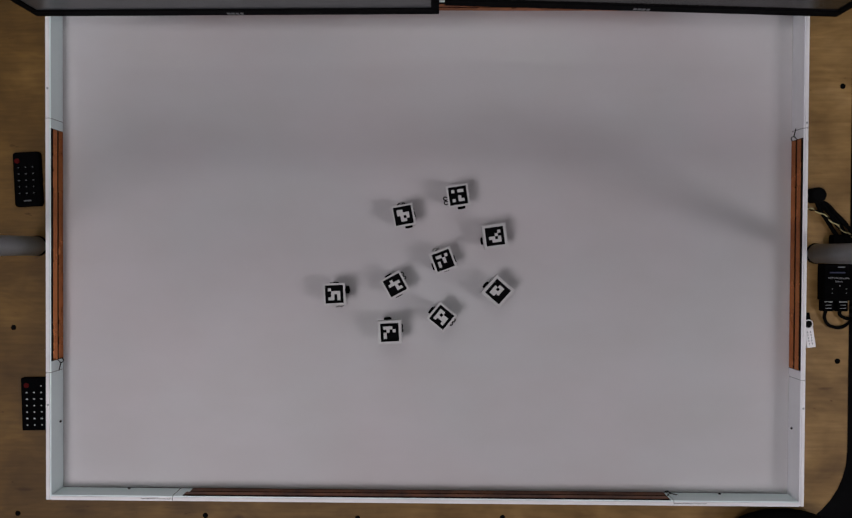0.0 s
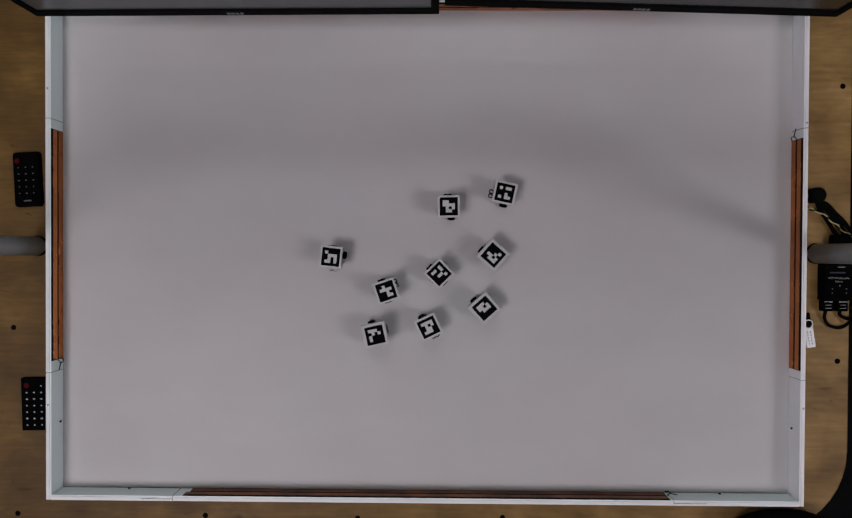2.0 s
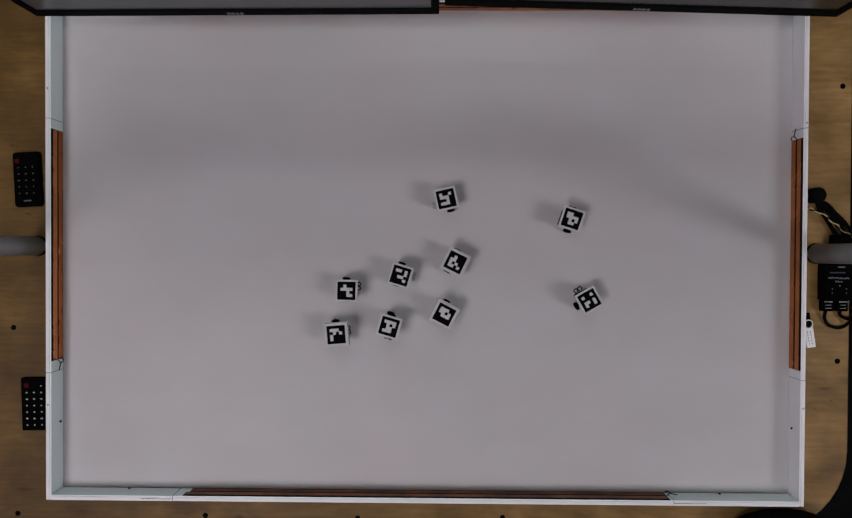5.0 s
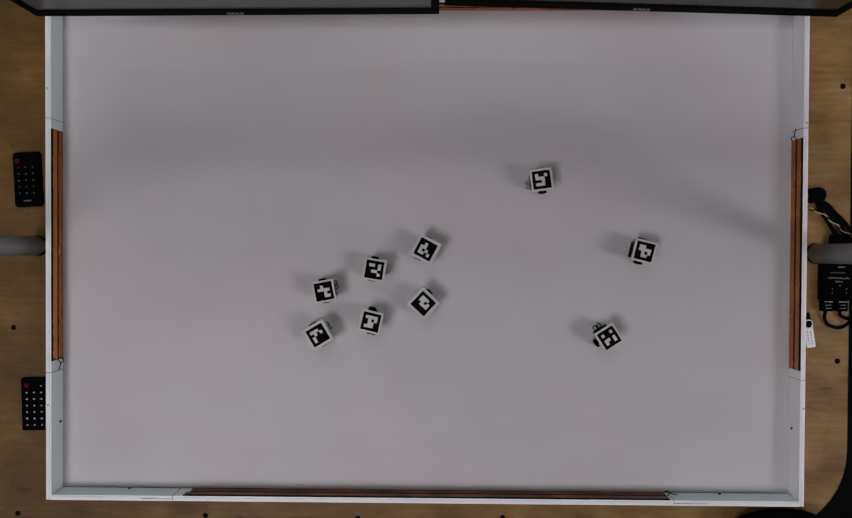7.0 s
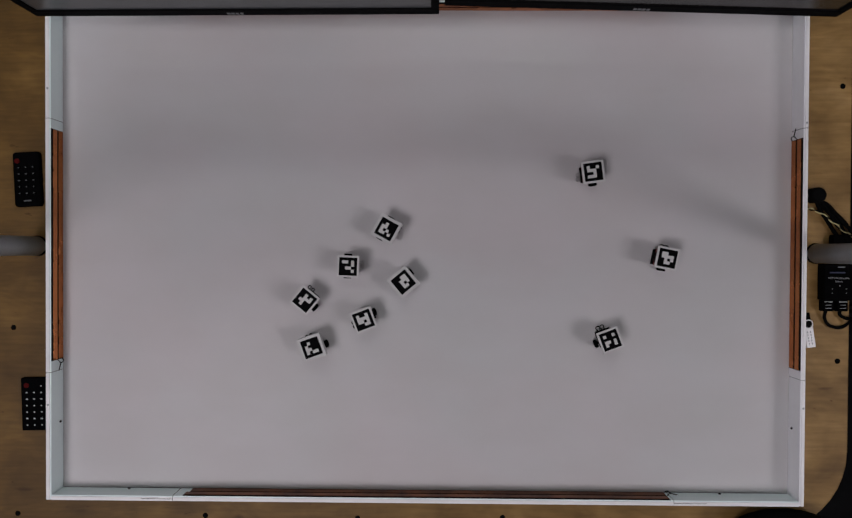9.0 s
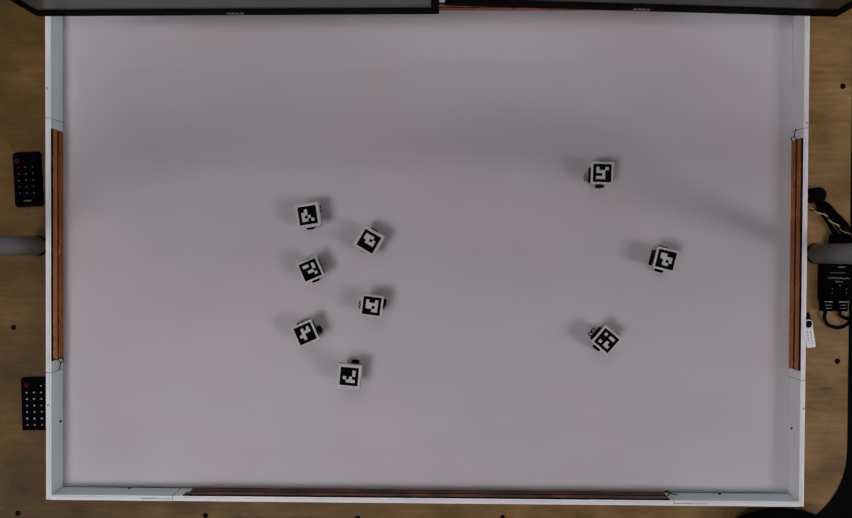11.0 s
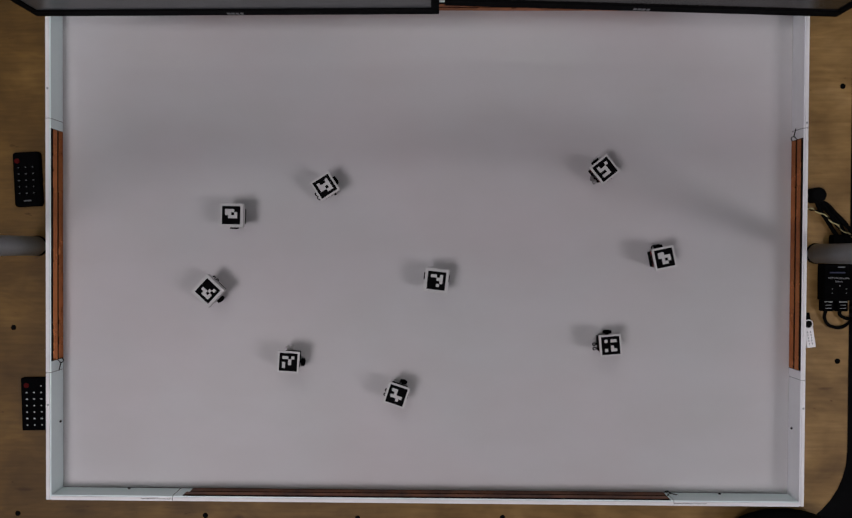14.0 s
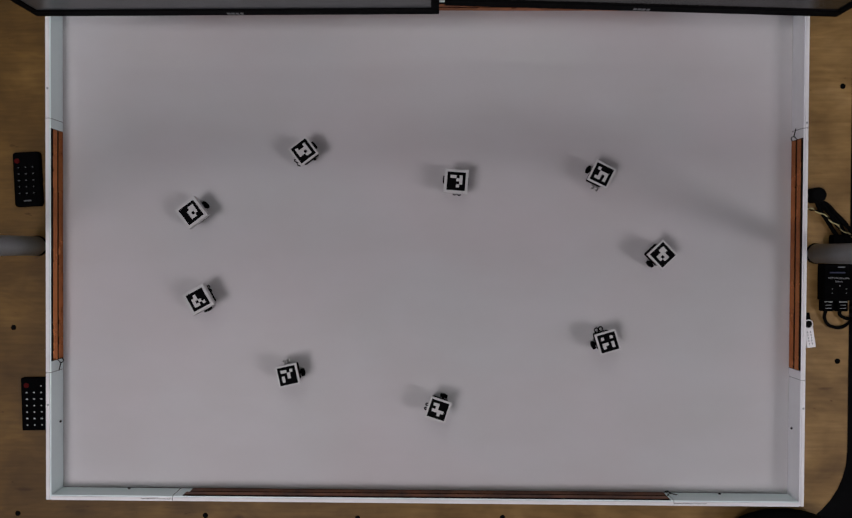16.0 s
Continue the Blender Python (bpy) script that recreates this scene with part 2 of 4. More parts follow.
# ---- the table ----
def table():
    t = thing("table", pose(0, 0, TABLE_Z), "light brown birch plywood table with rounded corner and bolt holes", "table")
    x0, x1, y0, y1, r, z0 = -1.1, 0.689, -0.466, 0.80, 0.138, -0.024
    outline = []
    for cx, cy, a0 in ((x1 - r, y1 - r, 0), (x0 + r, y1 - r, 90), (x0 + r, y0 + r, 180), (x1 - r, y0 + r, 270)):
        outline += [(cx + r * math.cos(radians(a0 + a)), cy + r * math.sin(radians(a0 + a))) for a in range(0, 91, 9)]
    bm = B()
    face = bm.faces.new([bm.verts.new((x, y, z0)) for x, y in outline])
    got = bmesh.ops.extrude_face_region(bm, geom=[face])
    top = [v for v in got["geom"] if isinstance(v, bmesh.types.BMVert)]
    bmesh.ops.translate(bm, verts=top, vec=(0, 0, -z0))
    rim = [e for e in bm.edges if all(v in top for v in e.verts)]
    bmesh.ops.bevel(bm, geom=rim, offset=0.004, segments=3, affect="EDGES", profile=0.5)
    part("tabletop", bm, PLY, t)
    for x, y in ((-0.95, -0.38), (0.58, -0.36), (-0.95, 0.7), (0.58, 0.7)):
        part("leg", box(B(), x - 0.03, x + 0.03, y - 0.03, y + 0.03, -0.738, z0, 0.003), GREY, t, "grey steel leg")
    for x, y in ((-0.7004, -0.1313), (-0.6939, -0.4436), (-0.378, -0.4443), (-0.1231, -0.4464), (0.1188, -0.4431), (0.6721, 0.2745), (0.6692, -0.1781)):
        bm = B()
        bmesh.ops.create_cone(bm, cap_ends=True, segments=20, radius1=0.0046, radius2=0.0040, depth=0.0012, matrix=pose(x, y, 0.0005))
        bmesh.ops.create_cone(bm, cap_ends=True, segments=6, radius1=0.0021, radius2=0.0021, depth=0.0006, matrix=pose(x, y, 0.0013))
        part("bolt", bm, RUBBER, t, "small black bolt head")


table()

# ---- the arena ----
AX0, AX1, AY0, AY1 = -0.6095, 0.5827, -0.3938, 0.3930
RIM_Z, THICK = 0.034, 0.0078


def strips(wall, to_wall, length, mid, copper, label, ahead=0.0):
    """Two copper bands on a dark backing, on a wall's inner face; to_wall maps (along, out, up)."""
    def slab(name, a0, a1, o0, o1, z0, z1, mat, label, bevel=0.0002):
        bm = box(B(), a0, a1, o0, o1, z0, z1, bevel, 1)
        bmesh.ops.transform(bm, matrix=to_wall, verts=bm.verts)
        return part(name, bm, mat, wall, label)
    a0, a1 = mid - length / 2, mid + length / 2
    slab("strip_backing", a0 - 0.001, a1 + 0.001, -0.001, 0.0004, 0.001, 0.0165, SEAM, "thin black backing strip")
    slab("strip_backing", a0 - ahead - 0.001, a1 + 0.001, -0.001, 0.0004, 0.0165, 0.0337, SEAM, "thin black backing strip")
    slab("copper_strip", a0, a1, 0.0004, 0.0010, 0.0022, 0.0142, copper, label)
    slab("copper_strip", a0 - ahead, a1, 0.0004, 0.0010, 0.0182, 0.0292, copper, label)


def hook(wall, to_wall, at, way):
    """The bare wire that joins the bands at one end."""
    bm = B()
    sweep(bm, [(at, 0.003, 0.022), (at + way * 0.004, 0.005, 0.019), (at + way * 0.007, 0.004, 0.015), (at + way * 0.018, 0.002, 0.016)], 0.0008, 6)
    sweep(bm, [(at, 0.003, 0.008), (at + way * 0.004, 0.006, 0.010), (at + way * 0.007, 0.004, 0.015)], 0.0008, 6)
    bmesh.ops.transform(bm, matrix=to_wall, verts=bm.verts)
    part("wire", bm, SEAM, wall, "short bent dark wire", True)


def arena():
    t = thing("robot_arena", pose(0, 0, 0), "low white walled robot arena with copper bands on its walls", "arena")
    part("floor_panel", box(B(), AX0 - THICK, AX1 + 0.0068, AY0 - THICK, AY1 + THICK, TABLE_Z, 0, 0.0005, 1), BOARD, t, "smooth white laminate floor panel")
    walls = {}
    for name, a in (("west", (AX0 - THICK, AX0, AY0 - THICK, AY1 + THICK)), ("east", (AX1, AX1 + 0.0068, AY0 - THICK, AY1 + THICK)),
                    ("south", (AX0, AX1, AY0 - THICK, AY0)), ("north", (AX0, AX1, AY1, AY1 + THICK))):
        walls[name] = part("wall", box(B(), *a, 0.0002, RIM_Z, 0.0006, 2), WALLE if name == "east" else WALLP, t, "low white acrylic wall")
    # edging along the top
    e = 0.0022
    for name, a in (("west", (AX0 - THICK - 0.0004, AX0 - e, AY0 - THICK, AY1 + THICK)), ("east", (AX1 + e, AX1 + 0.0068 + 0.0004, AY0 - THICK, AY1 + THICK)),
                    ("south", (AX0, AX1, AY0 - THICK - 0.0004, AY0 - e)), ("north", (AX0, AX1, AY1 + e, AY1 + THICK + 0.0004))):
        part("edging", box(B(), *a, RIM_Z - 0.001, RIM_Z + 0.0012, 0.0005, 2), RIM, walls[name], "bright white edge band")
    turn = {"west": Matrix(((0, 1, 0, AX0), (1, 0, 0, 0), (0, 0, 1, 0), (0, 0, 0, 1))), "east": Matrix(((0, -1, 0, AX1), (1, 0, 0, 0), (0, 0, 1, 0), (0, 0, 0, 1))),
            "south": Matrix(((1, 0, 0, 0), (0, 1, 0, AY0), (0, 0, 1, 0), (0, 0, 0, 1))), "north": Matrix(((1, 0, 0, 0), (0, -1, 0, AY1), (0, 0, 1, 0), (0, 0, 0, 1)))}
    for name, length, mid in (("west", 0.3705, 0.0067), ("east", 0.367, -0.0025), ("south", 0.772, -0.0065), ("north", 0.78, -0.01)):
        strips(walls[name], turn[name], length, mid, COPPER_SHADED if name == "south" else COPPER, "long brown copper band with shade in its colour" if name == "south" else "long orange copper band", 0.0055 if name == "south" else 0.0)
    hook(walls["west"], turn["west"], -0.1786, -1)
    hook(walls["east"], turn["east"], 0.181, 1)
    hook(walls["south"], turn["south"], 0.3795, 1)
    # joints between wall panels
    for name, at in (("west", 0.2085), ("west", -0.1975), ("east", 0.1968), ("east", -0.201), ("south", -0.4141), ("south", 0.3851)):
        bm = B()
        box(bm, at - 0.0003, at + 0.0003, -(0.0068 if name == "east" else THICK) - 0.0004, -0.0022, RIM_Z, RIM_Z + 0.0015)
        box(bm, at - 0.0003, at + 0.0003, -0.002, 0.0002, 0.001, RIM_Z + 0.0003)
        bmesh.ops.transform(bm, matrix=turn[name], verts=bm.verts)
        part("joint", bm, FAINT if at > 0.2 or at < -0.2 and name == "east" else SEAM, walls[name], "thin dark joint line")
    for name, a0, a1 in (("south", -0.4640, -0.4145), ("south", 0.386, 0.436)):
        bm = box(B(), a0, a1, -THICK * 0.62, -THICK * 0.62 + 0.0006, RIM_Z, RIM_Z + 0.0014)
        bmesh.ops.transform(bm, matrix=turn[name], verts=bm.verts)
        part("joint", bm, SEAM, walls[name], "thin dark joint line")
    bm = box(B(), AX0 + 0.001, AX1 - 0.001, AY0 - 0.0004, AY0 + 0.0004, 0.0001, 0.0006)
    part("joint", bm, SEAM, walls["south"], "thin dark gap along the floor")
    # screw heads on the walls and the rim
    for name, at, z in (("west", -0.2823, 0.010), ("south", -0.4975, 0.006), ("east", -0.2834, 0.012), ("south", 0.4699, 0.006)):
        bm = cyl(B(), pose(at, 0.0008, z, 90), 0.0019, 0.0016, 12)
        bmesh.ops.transform(bm, matrix=turn[name], verts=bm.verts)
        part("screw", bm, SEAM, walls[name], "tiny dark screw head")
    for name, at in (("west", 0.256), ("west", -0.249), ("east", -0.2457), ("east", 0.205)):
        bm = cyl(B(), pose(at, -0.0045, RIM_Z + 0.0013), 0.0017, 0.0008, 12)
        bmesh.ops.transform(bm, matrix=turn[name], verts=bm.verts)
        part("screw", bm, GREY, walls[name], "tiny grey screw head")


arena()


# ---- posts of the camera stand ----
def post(x, y):
    t = thing("stand_post", pose(x, y, TABLE_Z), "upright grey round tube in a black collar on the table", "post", "stand posts")
    part("tube", cyl(B(), pose(0, 0, 0.6), 0.0158, 1.2, 40), GREY, t, "", True)
    bm = B()
    for i in range(2):
        bmesh.ops.create_cone(bm, cap_ends=True, segments=40, radius1=0.0172 - 0.0006 * i, radius2=0.0168 - 0.0006 * i, depth=0.002, matrix=pose(0, 0, 0.001 + 0.002 * i))
    part("collar", bm, BLACK, t, "black base collar", True)


post(-0.6595, 0.0052)
post(0.6315, -0.0006)


# ---- monitors ----
def monitor(x, y, z, turn, width, label, glass):
    """Stands with its lower front edge at (x, y, z), the left corner first."""
    t = thing("monitor", pose(x, y, z, 0, 0, turn), label, "monitor", "monitors behind the arena")
    h = width * 0.595
    part("casing", box(B(), 0, width, 0.004, 0.042, 0, h, 0.005, 3), BEZEL, t, "black plastic casing")
    bm = B()
    s, low = 0.011, 0.019
    for a in ((0, width, 0, low), (0, width, h - s, h), (0, s, low, h - s), (width - s, width, low, h - s)):
        box(bm, a[0], a[1], 0, 0.005, a[2], a[3], 0.0012, 2)
    part("bezel", bm, BEZEL, t, "narrow black bezel")
    part("screen", box(B(), s, width - s, 0.002, 0.006, low, h - s), glass, t, "dark glossy blank screen")
    bm = B()
    for i, w in enumerate((0.0048, 0.0046, 0.0040, 0.0040)):
        box(bm, width / 2 - 0.0115 + i * 0.0060, width / 2 - 0.0115 + i * 0.0060 + w, -0.0004, 0.001, 0.0045, 0.0105)
    part("badge", bm, LOGO, t, "small grey badge")
    part("arm", box(B(), width / 2 - 0.02, width / 2 + 0.02, 0.042, 0.24, 0.13, 0.15, 0.004), BLACK, t, "black stand arm")
    part("column", box(B(), width / 2 - 0.03, width / 2 + 0.03, 0.20, 0.24, TABLE_Z - z + 0.012, 0.16, 0.006), BLACK, t, "black stand column")
    part("foot", box(B(), width / 2 - 0.11, width / 2 + 0.11, 0.15, 0.30, TABLE_Z - z, TABLE_Z - z + 0.014, 0.004), BLACK, t, "flat black stand foot")


monitor(-0.5406, 0.3165, 0.18, 0.39, 0.5475, "black desktop monitor with a grey blank screen over the arena edge", SCREEN_GREY)
monitor(0.0141, 0.3319, 0.18, -1.59, 0.5275, "black desktop monitor, dark blank screen, turned slightly inward", SCREEN)


# ---- remotes ----
def remote(x, y, turn, w, l, cols, rows, first, pitch, red, label, marks):
    t = thing("remote_control", pose(x, y, TABLE_Z, 0, 0, turn), label, "remote control", "remotes beside the arena")
    part("body", round_slab(B(), w, l, 0.0055 if rows <= 5 else 0.0025, 0, 0.0075, 0.0018), BLACK, t)
    for r in range(rows):
        for c in cols:
            if (r, c) in marks:
                continue
            b = part("button", box(B(), c - 0.0034, c + 0.0034, first - r * pitch - 0.0026, first - r * pitch + 0.0026, 0.007, 0.0090, 0.0007, 1), BLACK, t)
            bm = B()
            k = 0.0009 + 0.0007 * ((r * 7 + int(c * 1000)) % 3) / 2
            box(bm, c - k, c + k, first - r * pitch - 0.0009, first - r * pitch + 0.0009, 0.0088, 0.0093)
            part("print", bm, WHITEINK if rows > 5 else FAINT, b, "faint white symbol")
    part("button", cyl(B(), pose(*red, 0.0078), 0.0042, 0.0028, 20, bevel=0.0005), REDBTN, t, "round red power button")
    if rows <= 5:
        part("badge", box(B(), -0.006, 0.006, -l / 2 + 0.0085, -l / 2 + 0.0108, 0.0072, 0.0079), FAINT, t, "faint grey badge")


remote(-0.6729, 0.1157, 2.9, 0.0445, 0.0905, (-0.012, 0.0, 0.012), 5, 0.0195, 0.0107, (-0.0142, 0.0305), "small black plastic remote with faint buttons lying on plywood", ())
remote(-0.6600, -0.2578, 1.6, 0.0460, 0.0880, (-0.0124, -0.0002, 0.0120), 7, 0.0305, 0.0108, (-0.0130, 0.0315), "small black remote with white button symbols, half under the arena edge", ((0, -0.0002), (0, -0.0124)))


# ---- cables, switch box and stick ----
def letters(text, size, m, mat, parent, name):
    cu = bpy.data.curves.new(name, "FONT")
    cu.body, cu.size, cu.align_x, cu.extrude = text, size, "CENTER", 0.0002
    tmp = new("lettering_source", cu)
    me = bpy.data.meshes.new_from_object(tmp.evaluated_get(bpy.context.evaluated_depsgraph_get()))
    bpy.data.objects.remove(tmp)
    me.materials.clear()
    me.materials.append(mat)
    me.transform(m)
    ob = new(name, me)
    ob.parent = parent
    return tagged(ob, "small white printed words")


def switch_box():
    t = thing("video_switch", pose(0.6730, -0.0505, TABLE_Z), "small black video switch box with white print and plugged cables", "switch box")
    part("body", box(B(), -0.0390, 0.034, -0.026, 0.033, 0, 0.021, 0.002, 3), BLACK, t)
    letters("HDMI Bi-Direction", 0.0044, pose(-0.0165, 0.009, 0.0212), LOGO, t, "lettering")
    letters("Switch", 0.0044, pose(-0.0165, 0.0035, 0.0212), LOGO, t, "lettering")
    part("badge", box(B(), -0.031, -0.006, 0.018, 0.0205, 0.0205, 0.0214, 0.0003, 1), BLUE, t, "dull blue printed bar")
    part("badge", box(B(), -0.018, -0.007, 0.0275, 0.029, 0.0205, 0.0214), LOGO, t, "small white printed bar")
    for x, y in ((-0.0265, -0.007), (-0.0265, -0.014), (-0.004, -0.007), (-0.004, -0.014)):
        part("indicator", cyl(B(), pose(x, y, 0.0212), 0.0010, 0.0008, 10), FAINT, t, "tiny grey indicator")
    part("button", cyl(B(), pose(-0.0150, -0.002, 0.0215), 0.0009, 0.0012, 12), LOGO, t, "tiny white button")
    for x in (-0.0300, -0.0065):
        p = part("plug", box(B(), x - 0.0085, x + 0.0085, -0.044, -0.026, 0.004, 0.017, 0.0015, 2), BLACK, t, "black cable plug")
        for i, w in enumerate((0.0068, 0.0042, 0.0050)):
            part("print", box(B(), x - w, x + w, -0.0289 - i * 0.0052, -0.0281 - i * 0.0052, 0.0165, 0.0174), LOGO if i else WHITEINK, p, "thin white printed line")


def cable(name, points, r, mat, label, category="cable", group=""):
    t = new(name, mesh_of(name, sweep(B(), points, r, 12, 8), mat, True))
    tagged(t, label, category, group)
    return t


switch_box()
Z = TABLE_Z
cable("cable", [(0.6430, -0.093, Z + 0.010), (0.6435, -0.106, Z + 0.006), (0.652, -0.118, Z + 0.0035), (0.668, -0.1225, Z + 0.0035), (0.680, -0.1175, Z + 0.004), (0.686, -0.100, Z + 0.02), (0.72, -0.09, Z - 0.02), (0.74, -0.085, -0.3)], 0.0027, RUBBER, "black round cable looping from the switch box", group="switch cables")
cable("cable", [(0.6665, -0.093, Z + 0.010), (0.668, -0.100, Z + 0.006), (0.679, -0.1065, Z + 0.004), (0.693, -0.107, Z + 0.006), (0.715, -0.10, Z - 0.02), (0.735, -0.095, -0.3)], 0.0027, RUBBER, "black round cable looping from the switch box", group="switch cables")


def cable_bundle():
    t = thing("cable_bundle", pose(0, 0, 0), "bundle of black cables with one yellow twisted pair on plywood", "cable bundle")
    bm = B()
    cyl(bm, pose(0.6225, 0.094, Z + 0.012, 0, 0, 0), 0.0125, 0.024, 28, bevel=0.003)
    part("plug", bm, RUBBER, t, "rounded black plug", True)
    for i, (o, lift, sway) in enumerate(((0.0, 0.004, 0.000), (0.0062, 0.0115, 0.003), (0.0125, 0.005, -0.002), (0.0178, 0.010, 0.002), (0.0225, 0.004, -0.001))):
        line = [(0.622 + o * 0.35, 0.090 - o * 0.1, Z + 0.012), (0.634 + o * 0.8, 0.074 + sway, Z + lift), (0.646 + o * 1.15, 0.052 - sway, Z + lift + 0.003), (0.658 + o * 1.25, 0.034 + sway, Z + lift + 0.002), (0.674 + o, 0.017 - sway, Z + lift), (0.700 + o, -0.004, Z + lift), (0.72 + o, -0.01, -0.1)]
        part("cable", sweep(B(), line, (0.0031, 0.0023, 0.0034, 0.0022, 0.0028)[i], 10, 6), RUBBER, t, "black cable", True)
    base = [(0.6125, 0.074, Z + 0.004), (0.624, 0.069, Z + 0.012), (0.637, 0.058, Z + 0.020), (0.652, 0.045, Z + 0.021), (0.668, 0.034, Z + 0.019), (0.684, 0.026, Z + 0.015), (0.70, 0.016, Z + 0.006)]
    part("wire", sweep(B(), base, 0.0010, 8, 10, 0.0, (0.0015, 0.50)), YELLOW, t, "thin yellow twisted wire", True)
    part("wire", sweep(B(), base, 0.0013, 8, 10, math.pi, (0.0015, 0.50)), RUBBER, t, "thin black twisted wire", True)
    part("plug", box(B(), 0.652, 0.682, 0.012, 0.030, Z, Z + 0.014, 0.002), BLACK, t, "square black plug")


cable_bundle()


def usb_stick():
    t = thing("usb_stick", pose(0.6175, -0.128, Z, 0, 0, 9), "small white metal usb stick with swivel cover and black loop", "usb stick")
    part("cover", box(B(), -0.0072, 0.0072, -0.027, 0.016, 0.0006, 0.0085, 0.0006, 2), RIM, t, "white metal swivel cover")
    part("body", box(B(), -0.0058, 0.0058, 0.010, 0.030, 0.0012, 0.0078, 0.001, 2), BLACK, t, "black plastic body")
    bm = B()
    cyl(bm, pose(0, 0.012, 0.0090), 0.0068, 0.0012, 24)
    part("rivet", bm, RUBBER, t, "round black rivet")
    ring = [(0.0068 * math.cos(a * math.pi / 6), 0.012 + 0.0068 * math.sin(a * math.pi / 6), 0.0096) for a in range(12)]
    part("ring", sweep(B(), ring + ring[:1], 0.0010, 6, 3), RIM, t, "white metal ring", True)
    bm = B()
    for i in range(2):
        for k in range(5):
            w = 0.0010 + 0.0004 * ((k * 3 + i) % 3)
            box(bm, -0.0030 + 0.0050 * i - w / 2, -0.0030 + 0.0050 * i + w / 2, -0.022 + 0.0048 * k, -0.0190 + 0.0048 * k, 0.0083, 0.0087)
    part("print", bm, LOGO, t, "small grey printed bars")


usb_stick()

# Added tube: stands in for an unidentified soft dark shape at this edge.
cable("dark_edge_shape", [(0.488, -0.515, -0.09), (0.498, -0.485, Z - 0.012), (0.516, -0.452, Z + 0.0195), (0.548, -0.4400, Z + 0.0225), (0.593, -0.4390, Z + 0.0225), (0.628, -0.452, Z + 0.0195), (0.648, -0.485, Z - 0.012), (0.658, -0.515, -0.09)], 0.0225, RUBBER, "thick black tube standing in for a soft dark shape", "cable sleeve")

# ---- the robots ----
PATTERNS = {
    "A": ("1100", "1111", "0101", "0110"), "B": ("1011", "0000", "0010", "1011"), "C": ("0001", "0010", "1101", "0111"),
    "D": ("1101", "0010", "1010", "1000"), "E": ("0100", "1111", "0010", "0011"), "F": ("1000", "0111", "0101", "1101"),
    "G": ("1110", "0101", "1000", "1000"), "H": ("1111", "0101", "0110", "1110"), "I": ("1110", "1101", "0111", "0000"),
}
UNDER_TURN = {"A": 3, "B": 3, "C": 0, "D": 0, "E": 1, "F": 2, "G": 1, "H": 2, "I": 1}
TOP_Z = 0.042


def under_meshes():
    """The meshes below the top plate, shared by all robots: wheels on the x axis, wire loop towards +y."""
    got = {}
    got["chassis"] = mesh_of("chassis", box(box(B(), -0.0124, 0.0124, -0.0132, 0.0132, 0.0045, 0.017, 0.0012, 2), -0.0152, 0.0152, -0.0062, -0.0028, 0.0045, 0.0080), BLACK)
    got["circuit_board", 0] = mesh_of("circuit_board", box(B(), -0.0130, 0.0130, -0.0130, 0.0130, 0.0185, 0.0203, 0.0004, 1), PCB)
    got["circuit_board", 1] = mesh_of("circuit_board", box(B(), -0.0128, 0.0128, -0.0128, 0.0128, 0.0290, 0.0306, 0.0004, 1), PCB)
    bm = box(B(), -0.012, 0.012, -0.009, 0.010, 0.0206, 0.0272, 0.001, 2)
    got["battery"] = mesh_of("battery", bm, GREY)
    for s in (-1, 1):
        bm = B()
        got["tyre", s] = mesh_of("tyre", cyl(bm, pose(s * 0.0170, -0.0045, 0.0060, 0, 90, 0), 0.0060, 0.0044, 24, bevel=0.0004), RUBBER, True)
        got["rim", s] = mesh_of("rim", cyl(B(), pose(s * 0.0194, -0.0045, 0.0060, 0, 90, 0), 0.0035, 0.0012, 16), BLACK, True)
    for s in (-1, 1):
        got["guard", s] = mesh_of("wheel_guard", box(B(), s * 0.0174 - 0.0026, s * 0.0174 + 0.0026, -0.0104, 0.0014, 0.0121, 0.0136, 0.0003, 1), BLACK)
    bm = B()
    bmesh.ops.create_uvsphere(bm, u_segments=12, v_segments=8, radius=0.0035, matrix=pose(0, -0.0095, 0.0035))
    got["caster"] = mesh_of("caster", bm, STEEL, True)
    bm = B()
    for s in (-1, 1):
        sweep(bm, [(s * 0.0035 - 0.004, 0.014, 0.012), (s * 0.0035 - 0.006, 0.0195, 0.013), (s * 0.0035 - 0.004, 0.0222, 0.016), (s * 0.0035 - 0.001, 0.0215, 0.0195), (s * 0.0035 - 0.002, 0.0160, 0.0195)], 0.0009, 6, 5)
    got["contact_spring"] = mesh_of("contact_spring", bm, STEEL, True)
    dark = got["contact_spring"].copy()
    dark.materials[0] = RUBBER
    got["dark_spring"] = dark
    bm = box(B(), -0.0085, 0.0070, 0.0105, 0.0134, 0.0205, 0.0286, 0.0005, 1)
    got["sensor_module"] = mesh_of("sensor_module", bm, BLACK)
    bm = box(B(), -0.005, 0.0045, -0.0185, -0.0140, 0.0205, 0.0262, 0.0006, 1)
    got["plug"] = mesh_of("plug", box(B(), 0.0062, 0.0090, -0.0180, -0.0140, 0.0205, 0.0240, 0.0005, 1), BLACK)
    got["connector"] = mesh_of("connector", bm, BLACK)
    got["standoff"] = mesh_of("standoff", cyl(B(), pose(0, 0, 0.0295), 0.0014, 0.0195, 8), STEEL)
    return got


UNDER = under_meshes()


